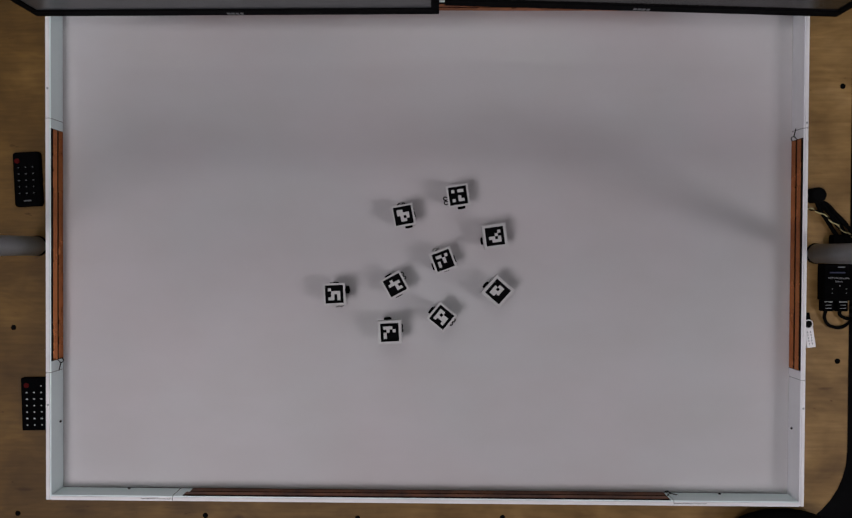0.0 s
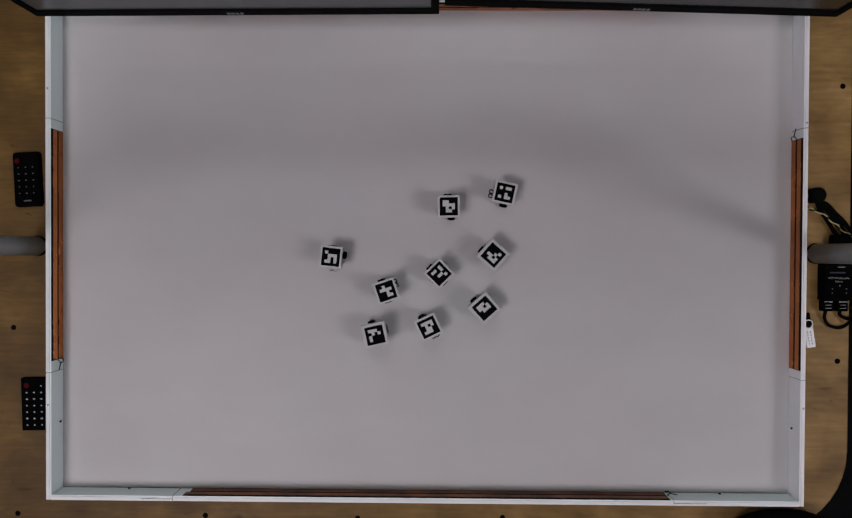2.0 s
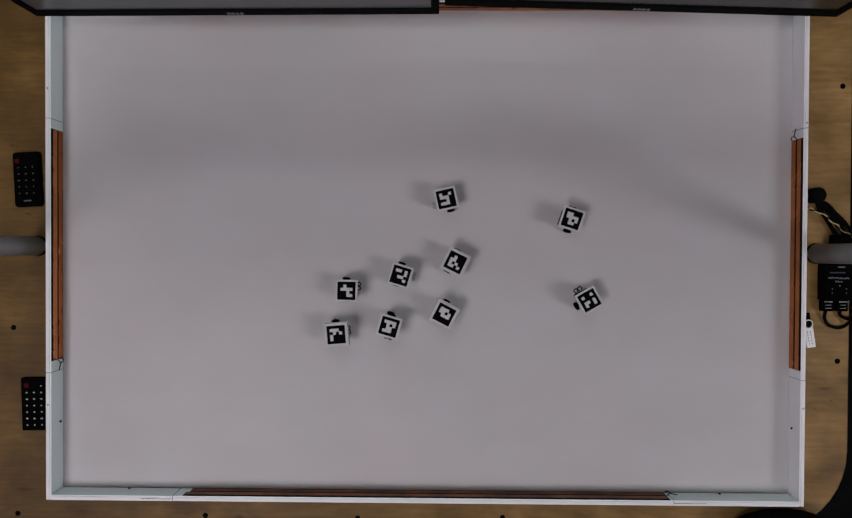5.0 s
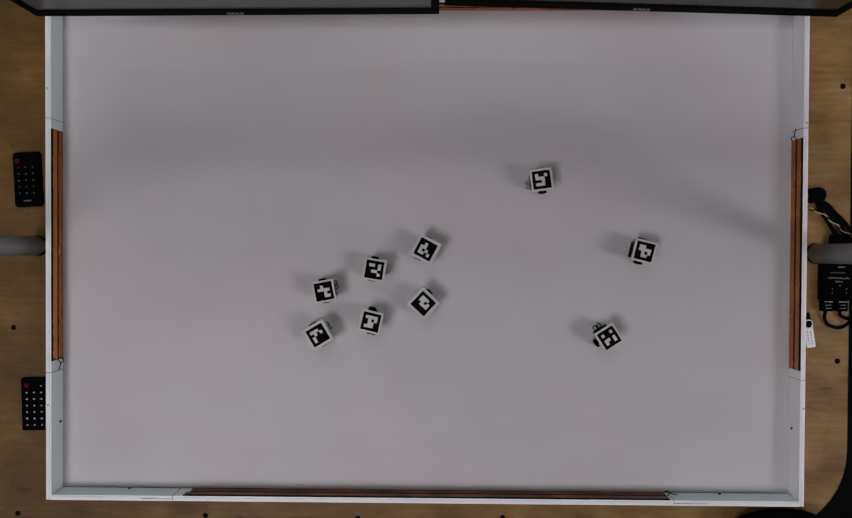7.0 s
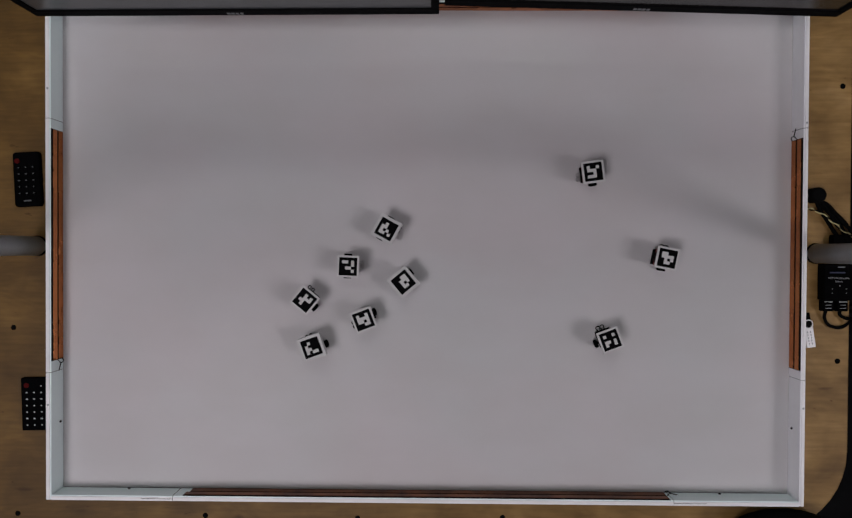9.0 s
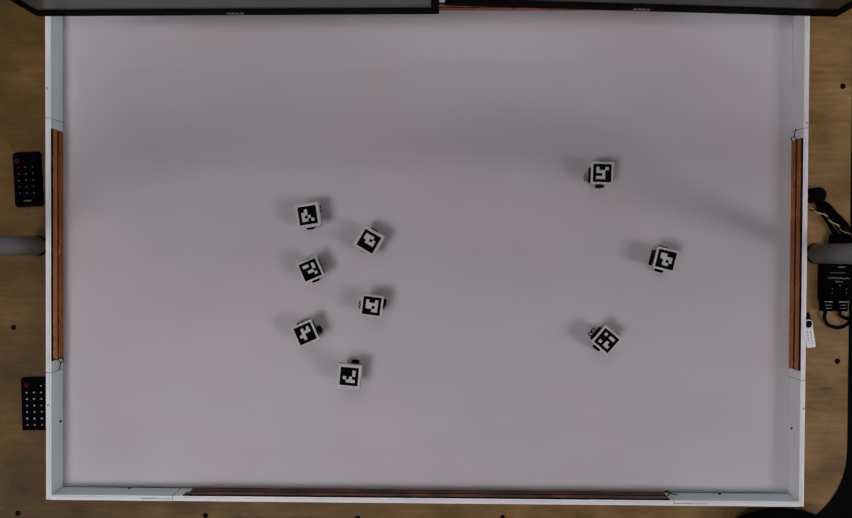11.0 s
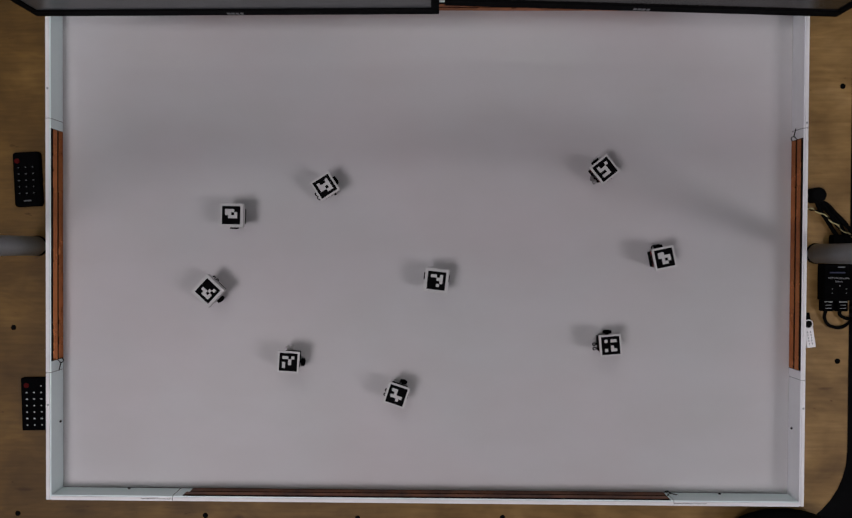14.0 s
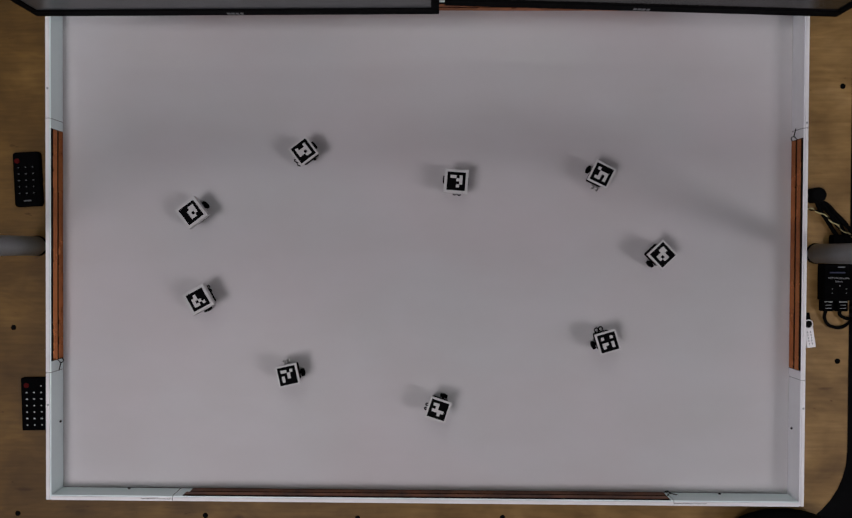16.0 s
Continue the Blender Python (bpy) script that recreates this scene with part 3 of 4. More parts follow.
# robots whose contact springs sit on another side or further in
SPRING_AT = {"A": pose(0.002, -0.0012, 0), "C": pose(-0.006, -0.0042, 0), "E": pose(0, 0, 0, 0, 0, -90) @ pose(-0.003, -0.0028, 0), "G": pose(0, 0, 0, 0, 0, -90) @ pose(0, -0.0028, 0)}


def robot(key):
    wide = key in "CGI"
    label = "small wheeled robot with thick white cap and square black-white tag" if wide else "small wheeled robot with red circuit boards and square black-white tag"
    t = thing("robot", pose(0, 0, 0), label, "robot", "robots in the arena")
    k = pose(0, 0, 0, 0, 0, -90 * UNDER_TURN[key])
    wheels = {}
    for s in (-1, 1):
        w = new("wheel", UNDER["tyre", s])
        r = new("rim", UNDER["rim", s])
        g = new("wheel_guard", UNDER["guard", s])
        w.parent, r.parent, g.parent = t, w, w
        w.matrix_basis = pose(0, 0, 0, 0, 0, 90) @ k if key == "H" else k @ pose(s * 0.0008, 0, 0) if wide else k
    for name in ("chassis", "battery", "caster", "contact_spring", "connector", "plug", "sensor_module"):
        if name == "contact_spring" and key == "I":
            continue
        p = new(name, UNDER["dark_spring" if name == "contact_spring" and key in "ABCEGH" else name])
        p.parent, p.matrix_basis = t, SPRING_AT.get(key, k) if name == "contact_spring" else k
    for i in (0, 1):
        p = new("circuit_board", UNDER["circuit_board", i])
        p.parent, p.matrix_basis = t, k
    for x in (-0.0108, 0.0108):
        for y in (-0.0108, 0.0108):
            p = new("standoff", UNDER["standoff"])
            p.parent, p.matrix_basis = t, pose(x, y, 0)
    half, cell = (0.0189, 0.0048) if wide else (0.0174, 0.00475)
    low = 0.0300 if wide else 0.0385
    top = part("top_cap" if wide else "top_plate", box(B(), -half, half, -half, half, low, TOP_Z - 0.0006, 0.0006, 2), CAPW if wide else PAPER, t, "thick white plastic cap" if wide else "thin white top plate")
    tag = part("tag", box(B(), -3 * cell, 3 * cell, -3 * cell, 3 * cell, TOP_Z - 0.0008, TOP_Z - 0.0002), MARK, top, "printed black square")
    bm = B()
    for r, line in enumerate(PATTERNS[key]):
        for c, on in enumerate(line):
            if on == "1":
                box(bm, (c - 2) * cell - 0.00002, (c - 1) * cell + 0.00002, (1 - r) * cell - 0.00002, (2 - r) * cell + 0.00002, TOP_Z - 0.0003, TOP_Z)
    part("tag_pattern", bm, PAPER, top, "white printed squares")
    return t


ROBOTS = {key: robot(key) for key in "ABCDEFGHI"}

# seconds, x, y, turn
PATHS = {
    "A": [
        (0.0, -0.0465, 0.0561, 11), (0.5, -0.0333, 0.0603, 23), (1.0, -0.0176, 0.0656, 18), (1.5, 0.0033, 0.0707, 7),
        (2.0, 0.0249, 0.0706, 1), (2.5, 0.0438, 0.0722, 23), (3.0, 0.0684, 0.0813, 20), (3.5, 0.1000, 0.0882, 0),
        (4.0, 0.1380, 0.0798, -18), (4.5, 0.1777, 0.0681, -18), (5.0, 0.2186, 0.0518, -18), (5.5, 0.2572, 0.0343, -17),
        (6.0, 0.2902, 0.0187, -17), (6.5, 0.3142, 0.0082, -17), (7.0, 0.3326, 0.0014, -14), (7.5, 0.3467, -0.0042, -11),
        (8.0, 0.3572, -0.0065, -12), (8.5, 0.3642, -0.0079, -10), (8.7, 0.3659, -0.0085, -18), (8.8, 0.3667, -0.0087, -18),
        (8.9, 0.3676, -0.0090, -16), (9.0, 0.3684, -0.0093, -11), (9.1, 0.3688, -0.0096, -3), (9.2, 0.3693, -0.0099, 0),
        (9.4, 0.3702, -0.0104, 11), (9.6, 0.3705, -0.0109, -18), (9.8, 0.3702, -0.0114, -46), (10.0, 0.3699, -0.0118, -14),
        (10.2, 0.3691, -0.0120, 10), (10.4, 0.3683, -0.0121, -20), (10.6, 0.3675, -0.0120, -46), (10.8, 0.3668, -0.0117, 0),
        (10.9, 0.3665, -0.0116, 8), (11.1, 0.3661, -0.0109, -36), (11.3, 0.3661, -0.0100, -8), (11.4, 0.3661, -0.0095, 10),
        (11.5, 0.3661, -0.0090, 13), (11.6, 0.3664, -0.0083, 3), (11.7, 0.3667, -0.0076, -8), (11.8, 0.3669, -0.0070, -28),
        (11.9, 0.3672, -0.0063, -55), (12.0, 0.3675, -0.0056, -48), (12.1, 0.3672, -0.0060, -22), (12.2, 0.3669, -0.0064, -2),
        (12.3, 0.3667, -0.0069, 10), (12.4, 0.3664, -0.0073, 10), (12.5, 0.3661, -0.0077, -10), (12.6, 0.3656, -0.0073, -52),
        (12.7, 0.3650, -0.0069, -63), (12.8, 0.3645, -0.0064, -47), (12.9, 0.3639, -0.0060, -25), (13.0, 0.3634, -0.0056, -11),
        (13.1, 0.3633, -0.0053, 10), (13.2, 0.3631, -0.0051, 14), (13.3, 0.3630, -0.0048, -4), (13.4, 0.3628, -0.0046, -30),
        (13.5, 0.3627, -0.0043, -47), (13.6, 0.3630, -0.0052, -45), (13.7, 0.3632, -0.0061, -25), (13.8, 0.3635, -0.0070, 0),
        (13.9, 0.3637, -0.0079, 12), (14.0, 0.3640, -0.0088, 12), (14.1, 0.3640, -0.0084, -15), (14.2, 0.3640, -0.0080, -30),
        (14.3, 0.3640, -0.0075, -42), (14.4, 0.3640, -0.0071, -28), (14.5, 0.3640, -0.0067, -9), (14.6, 0.3637, -0.0061, 14),
        (14.7, 0.3634, -0.0055, 16), (14.8, 0.3632, -0.0050, -3), (14.9, 0.3629, -0.0044, -32), (15.0, 0.3626, -0.0038, -50),
        (15.1, 0.3625, -0.0049, -57), (15.2, 0.3623, -0.0061, -44), (15.3, 0.3622, -0.0072, -8), (15.4, 0.3620, -0.0084, 15),
        (15.5, 0.3619, -0.0095, 12), (15.6, 0.3617, -0.0084, 3), (15.7, 0.3616, -0.0072, -10), (15.8, 0.3614, -0.0061, -52),
        (15.9, 0.3613, -0.0049, -54), (16.0, 0.3611, -0.0038, -46),
    ],
    "B": [
        (0.0, 0.0393, 0.0877, 9), (0.5, 0.0521, 0.0904, 9), (1.0, 0.0679, 0.0930, 6), (1.5, 0.0900, 0.0950, 2),
        (2.0, 0.1129, 0.0924, -12), (2.5, 0.1373, 0.0808, -33), (3.0, 0.1652, 0.0597, -48), (3.5, 0.1895, 0.0274, -57),
        (4.0, 0.2097, -0.0095, -61), (4.5, 0.2292, -0.0448, -61), (5.0, 0.2467, -0.0759, -60), (5.5, 0.2611, -0.1014, -58),
        (6.0, 0.2714, -0.1197, -57), (6.5, 0.2764, -0.1296, -57), (7.0, 0.2785, -0.1347, -57), (7.5, 0.2803, -0.1370, -42),
        (7.7, 0.2807, -0.1368, -13), (7.8, 0.2809, -0.1367, -42), (7.9, 0.2811, -0.1366, -58), (8.0, 0.2813, -0.1365, -63),
        (8.1, 0.2810, -0.1371, -70), (8.2, 0.2807, -0.1378, -70), (8.3, 0.2803, -0.1384, -32), (8.4, 0.2800, -0.1391, -2),
        (8.5, 0.2797, -0.1397, -2), (8.6, 0.2798, -0.1395, -33), (8.7, 0.2799, -0.1393, -45), (8.8, 0.2801, -0.1390, -62),
        (8.9, 0.2802, -0.1388, -70), (9.0, 0.2803, -0.1386, -69), (9.1, 0.2802, -0.1384, -52), (9.2, 0.2801, -0.1383, -25),
        (9.3, 0.2799, -0.1381, -8), (9.5, 0.2797, -0.1378, -30), (9.7, 0.2789, -0.1378, -71), (9.9, 0.2780, -0.1377, -40),
        (10.0, 0.2776, -0.1377, -12), (10.1, 0.2772, -0.1378, -6), (10.3, 0.2763, -0.1379, -50), (10.4, 0.2758, -0.1380, -72),
        (10.6, 0.2752, -0.1383, -45), (10.8, 0.2749, -0.1388, -6), (11.0, 0.2745, -0.1392, -40), (11.2, 0.2751, -0.1399, -76),
        (11.3, 0.2755, -0.1402, -80), (11.4, 0.2758, -0.1406, -73), (11.5, 0.2761, -0.1409, -70), (11.6, 0.2768, -0.1413, -47),
        (11.7, 0.2775, -0.1417, -28), (11.8, 0.2781, -0.1421, -18), (11.9, 0.2788, -0.1425, -28), (12.0, 0.2795, -0.1429, -45),
        (12.1, 0.2805, -0.1435, -65), (12.2, 0.2814, -0.1440, -75), (12.3, 0.2824, -0.1446, -44), (12.4, 0.2833, -0.1451, -27),
        (12.5, 0.2843, -0.1457, -13), (12.6, 0.2843, -0.1451, -15), (12.7, 0.2843, -0.1446, -30), (12.8, 0.2843, -0.1440, -62),
        (12.9, 0.2843, -0.1435, -73), (13.0, 0.2843, -0.1429, -76), (13.1, 0.2839, -0.1429, -48), (13.2, 0.2835, -0.1429, -33),
        (13.3, 0.2830, -0.1429, -15), (13.4, 0.2826, -0.1429, -18), (13.5, 0.2822, -0.1429, -45), (13.6, 0.2820, -0.1437, -67),
        (13.7, 0.2817, -0.1445, -65), (13.8, 0.2815, -0.1454, -35), (13.9, 0.2812, -0.1462, -5), (14.0, 0.2810, -0.1470, 5),
        (14.1, 0.2807, -0.1460, -18), (14.2, 0.2804, -0.1450, -38), (14.3, 0.2802, -0.1440, -62), (14.4, 0.2799, -0.1430, -78),
        (14.5, 0.2796, -0.1420, -73), (14.6, 0.2796, -0.1421, -38), (14.7, 0.2796, -0.1423, -10), (14.8, 0.2796, -0.1424, -10),
        (14.9, 0.2796, -0.1426, -25), (15.0, 0.2796, -0.1427, -44), (15.1, 0.2796, -0.1429, -65), (15.2, 0.2796, -0.1430, -70),
        (15.3, 0.2796, -0.1432, -52), (15.4, 0.2796, -0.1433, -22), (15.5, 0.2796, -0.1435, -2), (15.6, 0.2790, -0.1432, -12),
        (15.7, 0.2784, -0.1429, -27), (15.8, 0.2779, -0.1426, -65), (15.9, 0.2773, -0.1423, -72), (16.0, 0.2767, -0.1420, -73),
    ],
    "C": [
        (0.0, 0.0977, 0.0240, 8), (0.5, 0.0998, 0.0177, 6), (1.0, 0.1010, 0.0100, -3), (1.5, 0.1019, 0.0024, -27),
        (2.0, 0.0954, -0.0057, -41), (2.5, 0.0910, -0.0134, -46), (3.0, 0.0848, -0.0220, -63), (3.5, 0.0741, -0.0252, -90),
        (4.0, 0.0609, -0.0231, -104), (4.5, 0.0481, -0.0206, -111), (5.0, 0.0358, -0.0172, -116), (5.5, 0.0239, -0.0130, -118),
        (6.0, 0.0122, -0.0082, -119), (6.5, 0.0005, -0.0029, -119), (7.0, -0.0113, 0.0027, -118), (7.5, -0.0242, 0.0098, -119),
        (8.0, -0.0378, 0.0171, -122), (8.5, -0.0534, 0.0255, -119), (9.0, -0.0731, 0.0345, -119), (9.5, -0.0968, 0.0449, -116),
        (10.0, -0.1270, 0.0549, -107), (10.5, -0.1614, 0.0600, -95), (11.0, -0.1975, 0.0556, -81), (11.3, -0.2191, 0.0465, -72),
        (11.5, -0.2333, 0.0385, -62), (12.0, -0.2717, 0.0142, -44), (12.5, -0.2989, -0.0082, -42), (13.0, -0.3266, -0.0354, -44),
        (13.5, -0.3451, -0.0544, -45), (14.0, -0.3558, -0.0648, -43), (14.5, -0.3623, -0.0707, -45), (15.0, -0.3659, -0.0749, -46),
        (15.5, -0.3686, -0.0766, -44), (16.0, -0.3713, -0.0787, -61),
    ],
    "D": [
        (0.0, 0.0165, -0.0145, 21), (0.5, 0.0185, -0.0194, 4), (1.0, 0.0183, -0.0242, -21), (1.5, 0.0156, -0.0304, -42),
        (2.0, 0.0105, -0.0354, -45), (2.5, 0.0046, -0.0415, -50), (3.0, -0.0043, -0.0456, -76), (3.5, -0.0160, -0.0463, -94),
        (4.0, -0.0280, -0.0447, -103), (4.5, -0.0396, -0.0423, -106), (5.0, -0.0506, -0.0388, -107), (5.5, -0.0611, -0.0350, -105),
        (6.0, -0.0714, -0.0320, -103), (6.5, -0.0816, -0.0304, -101), (7.0, -0.0918, -0.0299, -99), (7.5, -0.1008, -0.0283, -97),
        (8.0, -0.1112, -0.0262, -98), (8.5, -0.1218, -0.0259, -95), (9.0, -0.1335, -0.0249, -92), (9.5, -0.1463, -0.0231, -90),
        (10.0, -0.1609, -0.0215, -85), (10.5, -0.1768, -0.0230, -78), (11.0, -0.1933, -0.0305, -66), (11.3, -0.2034, -0.0391, -56),
        (11.5, -0.2101, -0.0460, -44), (12.0, -0.2232, -0.0640, -15), (12.5, -0.2287, -0.0951, -2), (13.0, -0.2278, -0.1348, 0),
        (13.5, -0.2272, -0.1613, -1), (14.0, -0.2277, -0.1768, -3), (14.5, -0.2283, -0.1875, -4), (15.0, -0.2282, -0.1927, -7),
        (15.5, -0.2285, -0.1965, -7), (16.0, -0.2288, -0.1982, 13),
    ],
    "E": [
        (0.0, -0.0593, -0.0538, 29), (0.5, -0.0599, -0.0538, 31), (1.0, -0.0625, -0.0550, 34), (1.5, -0.0680, -0.0590, 31),
        (2.0, -0.0731, -0.0634, 19), (2.5, -0.0801, -0.0644, 14), (3.0, -0.0895, -0.0651, 4), (3.5, -0.1004, -0.0655, -2),
        (4.0, -0.1122, -0.0647, -2), (4.5, -0.1241, -0.0639, -2), (5.0, -0.1359, -0.0632, -1), (5.5, -0.1470, -0.0628, 0),
        (6.0, -0.1568, -0.0628, 2), (6.5, -0.1647, -0.0634, 5), (7.0, -0.1715, -0.0643, 11), (7.5, -0.1795, -0.0649, 22),
        (8.0, -0.1872, -0.0672, 32), (8.5, -0.1941, -0.0711, 43), (9.0, -0.2018, -0.0786, 51), (9.5, -0.2073, -0.0878, 61),
        (10.0, -0.2088, -0.1000, 79), (10.5, -0.2065, -0.1148, 98), (11.0, -0.2010, -0.1315, 114), (11.3, -0.1962, -0.1422, 120),
        (11.5, -0.1927, -0.1495, 124), (12.0, -0.1804, -0.1647, 132), (12.5, -0.1604, -0.1831, 142), (13.0, -0.1274, -0.2008, 156),
        (13.5, -0.0914, -0.2155, 162), (14.0, -0.0560, -0.2282, 162), (14.5, -0.0240, -0.2384, 163), (15.0, -0.0057, -0.2445, 162),
        (15.5, 0.0036, -0.2480, 162), (16.0, 0.0098, -0.2507, 162),
    ],
    "F": [
        (0.0, -0.1551, -0.0687, 3), (0.5, -0.1547, -0.0597, 10), (1.0, -0.1569, -0.0476, 11), (1.5, -0.1599, -0.0310, 6),
        (2.0, -0.1608, -0.0100, -6), (2.5, -0.1520, 0.0142, -31), (3.0, -0.1311, 0.0393, -55), (3.5, -0.0960, 0.0540, -74),
        (4.0, -0.0567, 0.0627, -75), (4.5, -0.0177, 0.0722, -76), (5.0, 0.0207, 0.0827, -77), (5.5, 0.0586, 0.0929, -80),
        (6.0, 0.0962, 0.1018, -81), (6.5, 0.1334, 0.1083, -82), (7.0, 0.1705, 0.1132, -82), (7.5, 0.2070, 0.1183, -81),
        (8.0, 0.2291, 0.1218, -78), (8.5, 0.2417, 0.1247, -79), (9.0, 0.2513, 0.1259, -82), (9.5, 0.2591, 0.1262, -88),
        (9.8, 0.2618, 0.1257, -70), (10.1, 0.2640, 0.1251, -58), (10.3, 0.2647, 0.1246, -92), (10.5, 0.2655, 0.1241, -84),
        (10.7, 0.2655, 0.1240, -48), (10.9, 0.2654, 0.1239, -76), (11.1, 0.2651, 0.1241, -98), (11.3, 0.2645, 0.1247, -52),
        (11.4, 0.2642, 0.1250, -40), (11.5, 0.2639, 0.1253, -38), (11.6, 0.2635, 0.1258, -46), (11.7, 0.2631, 0.1264, -66),
        (11.8, 0.2627, 0.1269, -88), (11.9, 0.2623, 0.1275, -102), (12.0, 0.2619, 0.1280, -95), (12.1, 0.2620, 0.1275, -75),
        (12.2, 0.2622, 0.1269, -50), (12.3, 0.2623, 0.1264, -42), (12.4, 0.2625, 0.1258, -44), (12.5, 0.2626, 0.1253, -47),
        (12.6, 0.2633, 0.1256, -87), (12.7, 0.2639, 0.1259, -91), (12.8, 0.2646, 0.1261, -102), (12.9, 0.2652, 0.1264, -93),
        (13.0, 0.2659, 0.1267, -82), (13.1, 0.2671, 0.1278, -62), (13.2, 0.2683, 0.1289, -52), (13.3, 0.2696, 0.1299, -75),
        (13.4, 0.2708, 0.1310, -94), (13.5, 0.2720, 0.1321, -112), (13.6, 0.2715, 0.1316, -128), (13.7, 0.2710, 0.1312, -130),
        (13.8, 0.2706, 0.1307, -96), (13.9, 0.2701, 0.1303, -75), (14.0, 0.2696, 0.1298, -51), (14.1, 0.2683, 0.1295, -14),
        (14.2, 0.2670, 0.1292, -25), (14.3, 0.2658, 0.1290, -55), (14.4, 0.2645, 0.1287, -78), (14.5, 0.2632, 0.1284, -89),
        (14.6, 0.2636, 0.1277, -112), (14.7, 0.2641, 0.1270, -118), (14.8, 0.2645, 0.1262, -96), (14.9, 0.2650, 0.1255, -78),
        (15.0, 0.2654, 0.1248, -67), (15.1, 0.2651, 0.1248, -28), (15.2, 0.2648, 0.1248, -15), (15.3, 0.2645, 0.1248, -46),
        (15.4, 0.2642, 0.1248, -75), (15.5, 0.2639, 0.1248, -87), (15.6, 0.2641, 0.1242, -102), (15.7, 0.2642, 0.1237, -98),
        (15.8, 0.2644, 0.1231, -62), (15.9, 0.2645, 0.1226, -40), (16.0, 0.2647, 0.1220, -26),
    ],
    "G": [
        (0.0, -0.0673, -0.1287, 3), (0.5, -0.0712, -0.1279, 6), (1.0, -0.0761, -0.1285, 14), (1.5, -0.0840, -0.1297, 23),
        (2.0, -0.0905, -0.1331, 13), (2.5, -0.0999, -0.1354, 6), (3.0, -0.1103, -0.1363, 3), (3.5, -0.1225, -0.1357, -2),
        (4.0, -0.1327, -0.1344, 1), (4.5, -0.1426, -0.1334, 3), (5.0, -0.1519, -0.1328, 5), (5.5, -0.1605, -0.1327, 8),
        (6.0, -0.1681, -0.1329, 13), (6.5, -0.1748, -0.1332, 19), (7.0, -0.1809, -0.1336, 31), (7.5, -0.1858, -0.1356, 46),
        (8.0, -0.1897, -0.1390, 67), (8.5, -0.1917, -0.1449, 93), (9.0, -0.1909, -0.1535, 110), (9.5, -0.1865, -0.1657, 123),
        (10.0, -0.1750, -0.1812, 139), (10.5, -0.1564, -0.1942, 158), (11.0, -0.1311, -0.1988, 175), (11.3, -0.1126, -0.1950, 185),
        (11.5, -0.0995, -0.1905, 195), (12.0, -0.0613, -0.1768, 213), (12.5, -0.0314, -0.1546, 229), (13.0, -0.0129, -0.1208, 257),
        (13.5, -0.0016, -0.0828, 263), (14.0, 0.0061, -0.0464, 264), (14.5, 0.0148, -0.0076, 265), (15.0, 0.0225, 0.0319, 266),
        (15.5, 0.0291, 0.0712, 266), (16.0, 0.0364, 0.1102, 266),
    ],
    "H": [
        (0.0, 0.0147, -0.1040, 51), (0.5, 0.0111, -0.1079, 43), (1.0, 0.0071, -0.1118, 40), (1.5, 0.0010, -0.1159, 33),
        (2.0, -0.0060, -0.1200, 26), (2.5, -0.0146, -0.1238, 20), (3.0, -0.0264, -0.1267, 7), (3.5, -0.0380, -0.1274, -3),
        (4.0, -0.0488, -0.1253, -13), (4.5, -0.0590, -0.1228, -16), (5.0, -0.0682, -0.1197, -16), (5.5, -0.0764, -0.1166, -14),
        (6.0, -0.0838, -0.1141, -11), (6.5, -0.0906, -0.1128, -11), (7.0, -0.0971, -0.1122, -13), (7.5, -0.1019, -0.1116, -16),
        (8.0, -0.1063, -0.1112, -20), (8.5, -0.1080, -0.1093, -38), (9.0, -0.1088, -0.1094, -69), (9.5, -0.1075, -0.1092, -85),
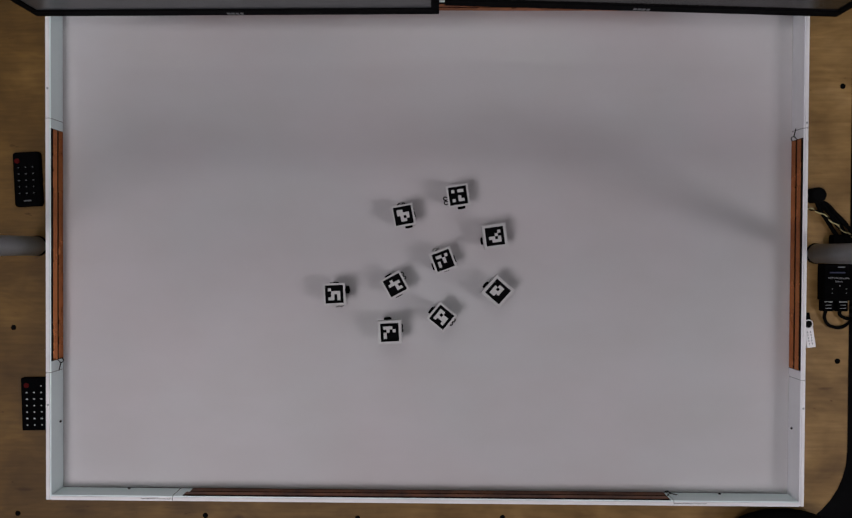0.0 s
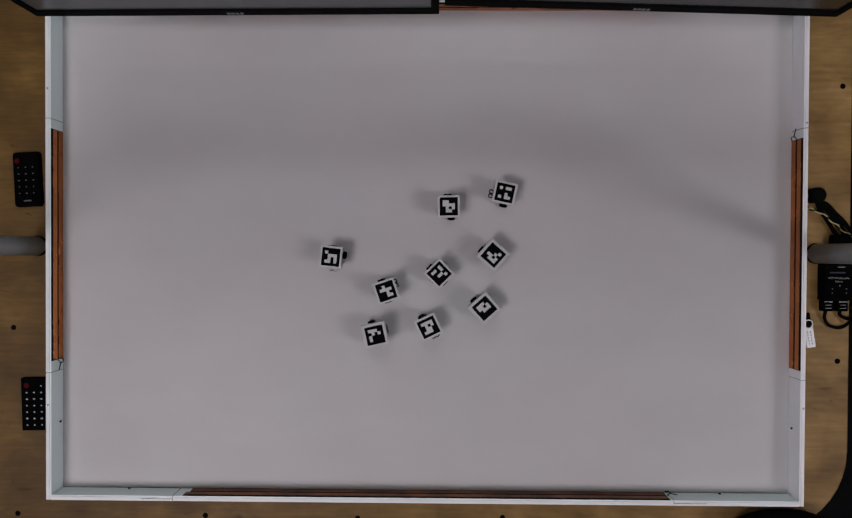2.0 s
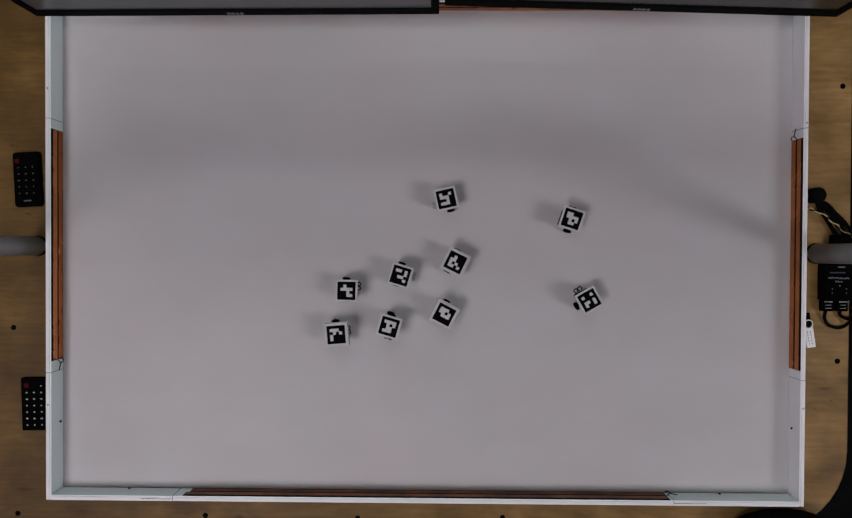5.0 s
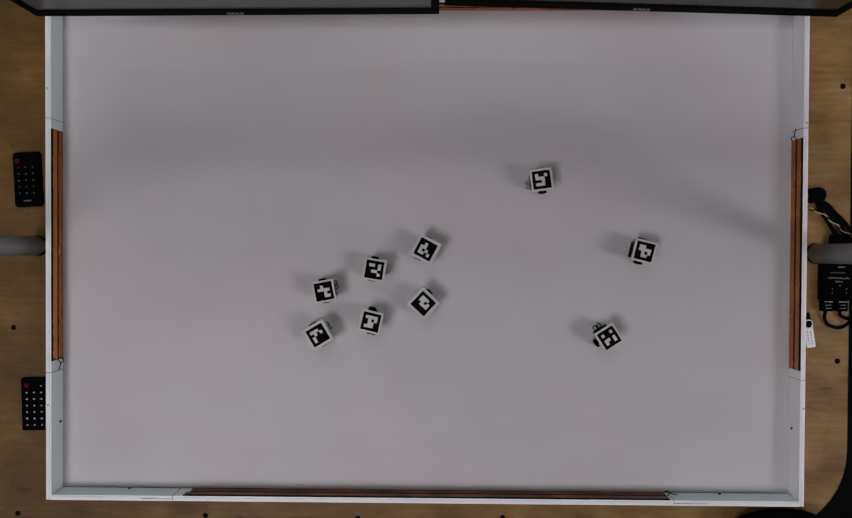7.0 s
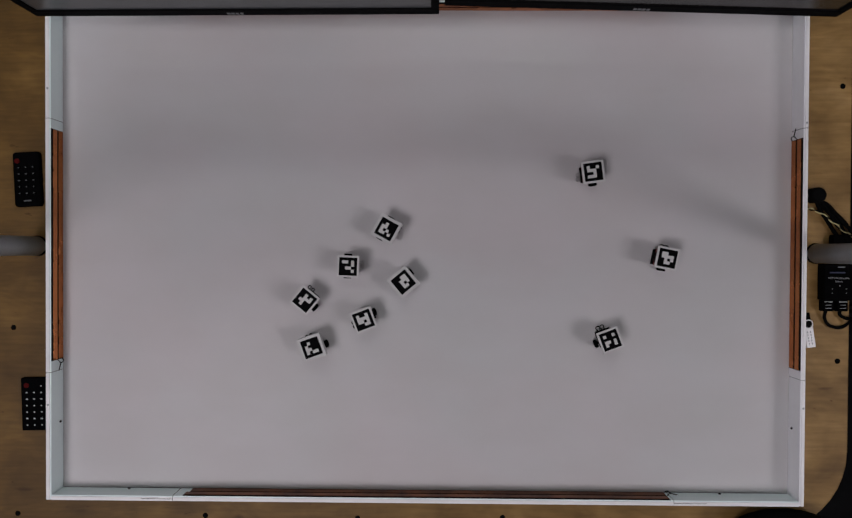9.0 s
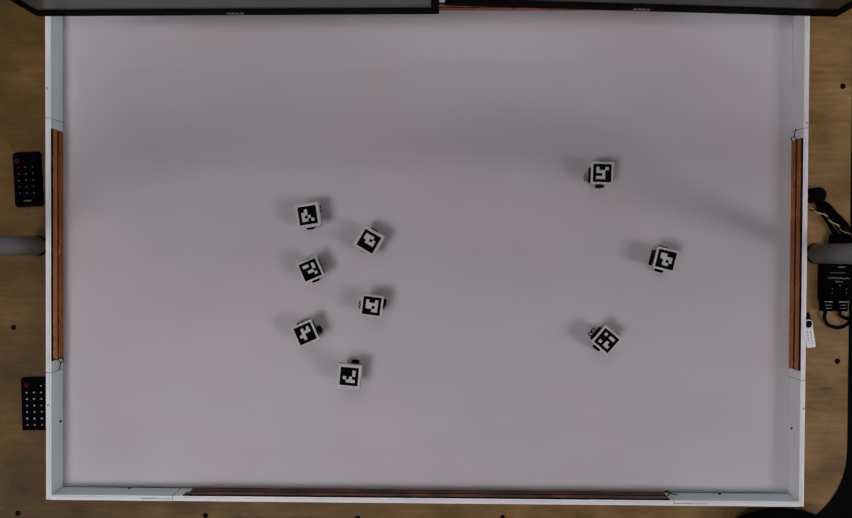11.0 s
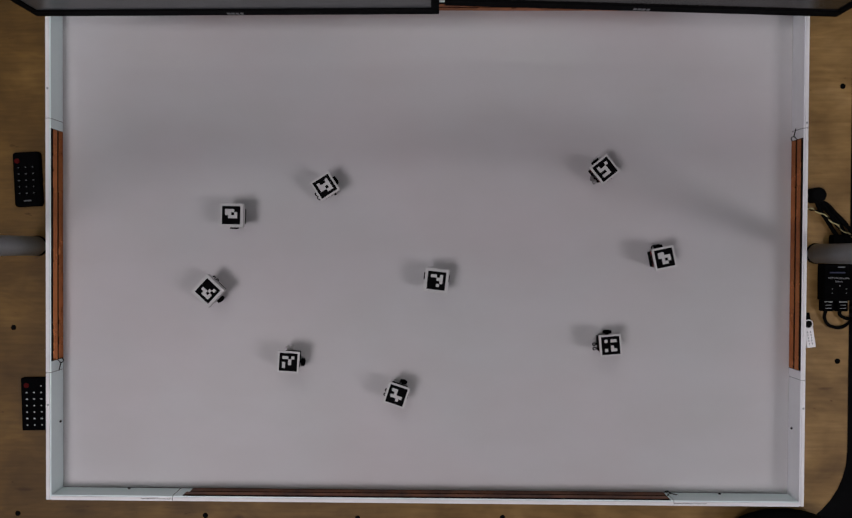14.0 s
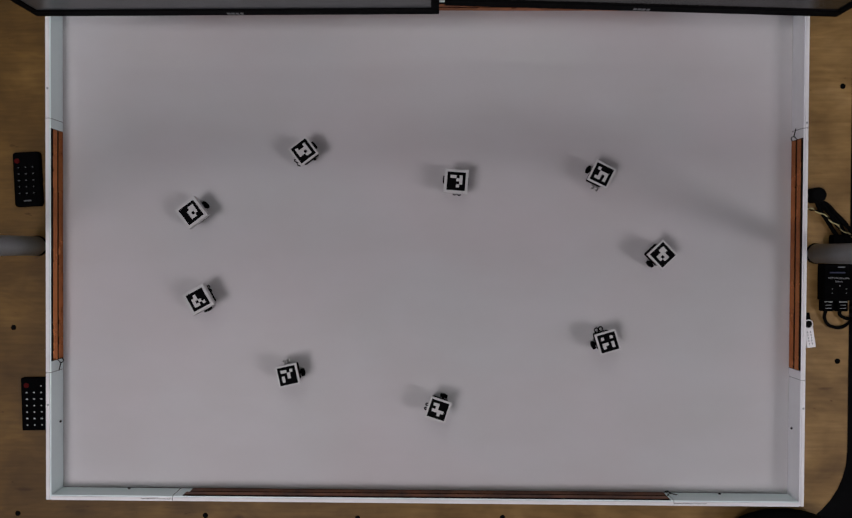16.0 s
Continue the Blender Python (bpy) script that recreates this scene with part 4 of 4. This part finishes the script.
        (10.0, -0.1034, -0.1069, -94), (10.5, -0.0987, -0.1002, -98), (11.0, -0.0958, -0.0868, -97), (11.5, -0.0969, -0.0643, -90),
        (12.0, -0.1007, -0.0365, -75), (12.5, -0.1142, -0.0042, -67), (13.0, -0.1325, 0.0314, -64), (13.5, -0.1522, 0.0679, -61),
        (14.0, -0.1705, 0.1014, -57), (14.5, -0.1856, 0.1268, -56), (15.0, -0.1954, 0.1422, -53), (15.5, -0.2015, 0.1517, -56),
        (16.0, -0.2047, 0.1568, -53),
    ],
    "I": [
        (0.0, 0.1032, -0.0630, 49), (0.5, 0.0992, -0.0684, 52), (1.0, 0.0944, -0.0758, 53), (1.5, 0.0889, -0.0836, 46),
        (2.0, 0.0822, -0.0896, 42), (2.5, 0.0744, -0.0962, 40), (3.0, 0.0642, -0.1034, 25), (3.5, 0.0537, -0.1068, -3),
        (4.0, 0.0419, -0.1045, -14), (4.5, 0.0301, -0.1022, -21), (5.0, 0.0187, -0.0997, -27), (5.5, 0.0082, -0.0967, -33),
        (6.0, -0.0009, -0.0929, -37), (6.5, -0.0082, -0.0881, -40), (7.0, -0.0144, -0.0827, -43), (7.5, -0.0227, -0.0766, -44),
        (8.0, -0.0306, -0.0692, -46), (8.5, -0.0376, -0.0609, -46), (9.0, -0.0461, -0.0490, -50), (9.5, -0.0547, -0.0353, -50),
        (10.0, -0.0650, -0.0190, -46), (10.5, -0.0795, -0.0016, -39), (11.0, -0.1008, 0.0152, -30), (11.5, -0.1313, 0.0300, -22),
        (12.0, -0.1672, 0.0432, -9), (12.5, -0.2049, 0.0505, -4), (13.0, -0.2446, 0.0530, -3), (13.5, -0.2853, 0.0541, -1),
        (14.0, -0.3186, 0.0552, -1), (14.5, -0.3432, 0.0579, -3), (15.0, -0.3626, 0.0605, -4), (15.5, -0.3771, 0.0618, -6),
        (16.0, -0.3821, 0.0591, -53),
    ],
}


def motions():
    for key, rows in PATHS.items():
        walk(ROBOTS[key], [(t, pose(x, y, 0, 0, 0, a)) for t, x, y, a in rows])


motions()
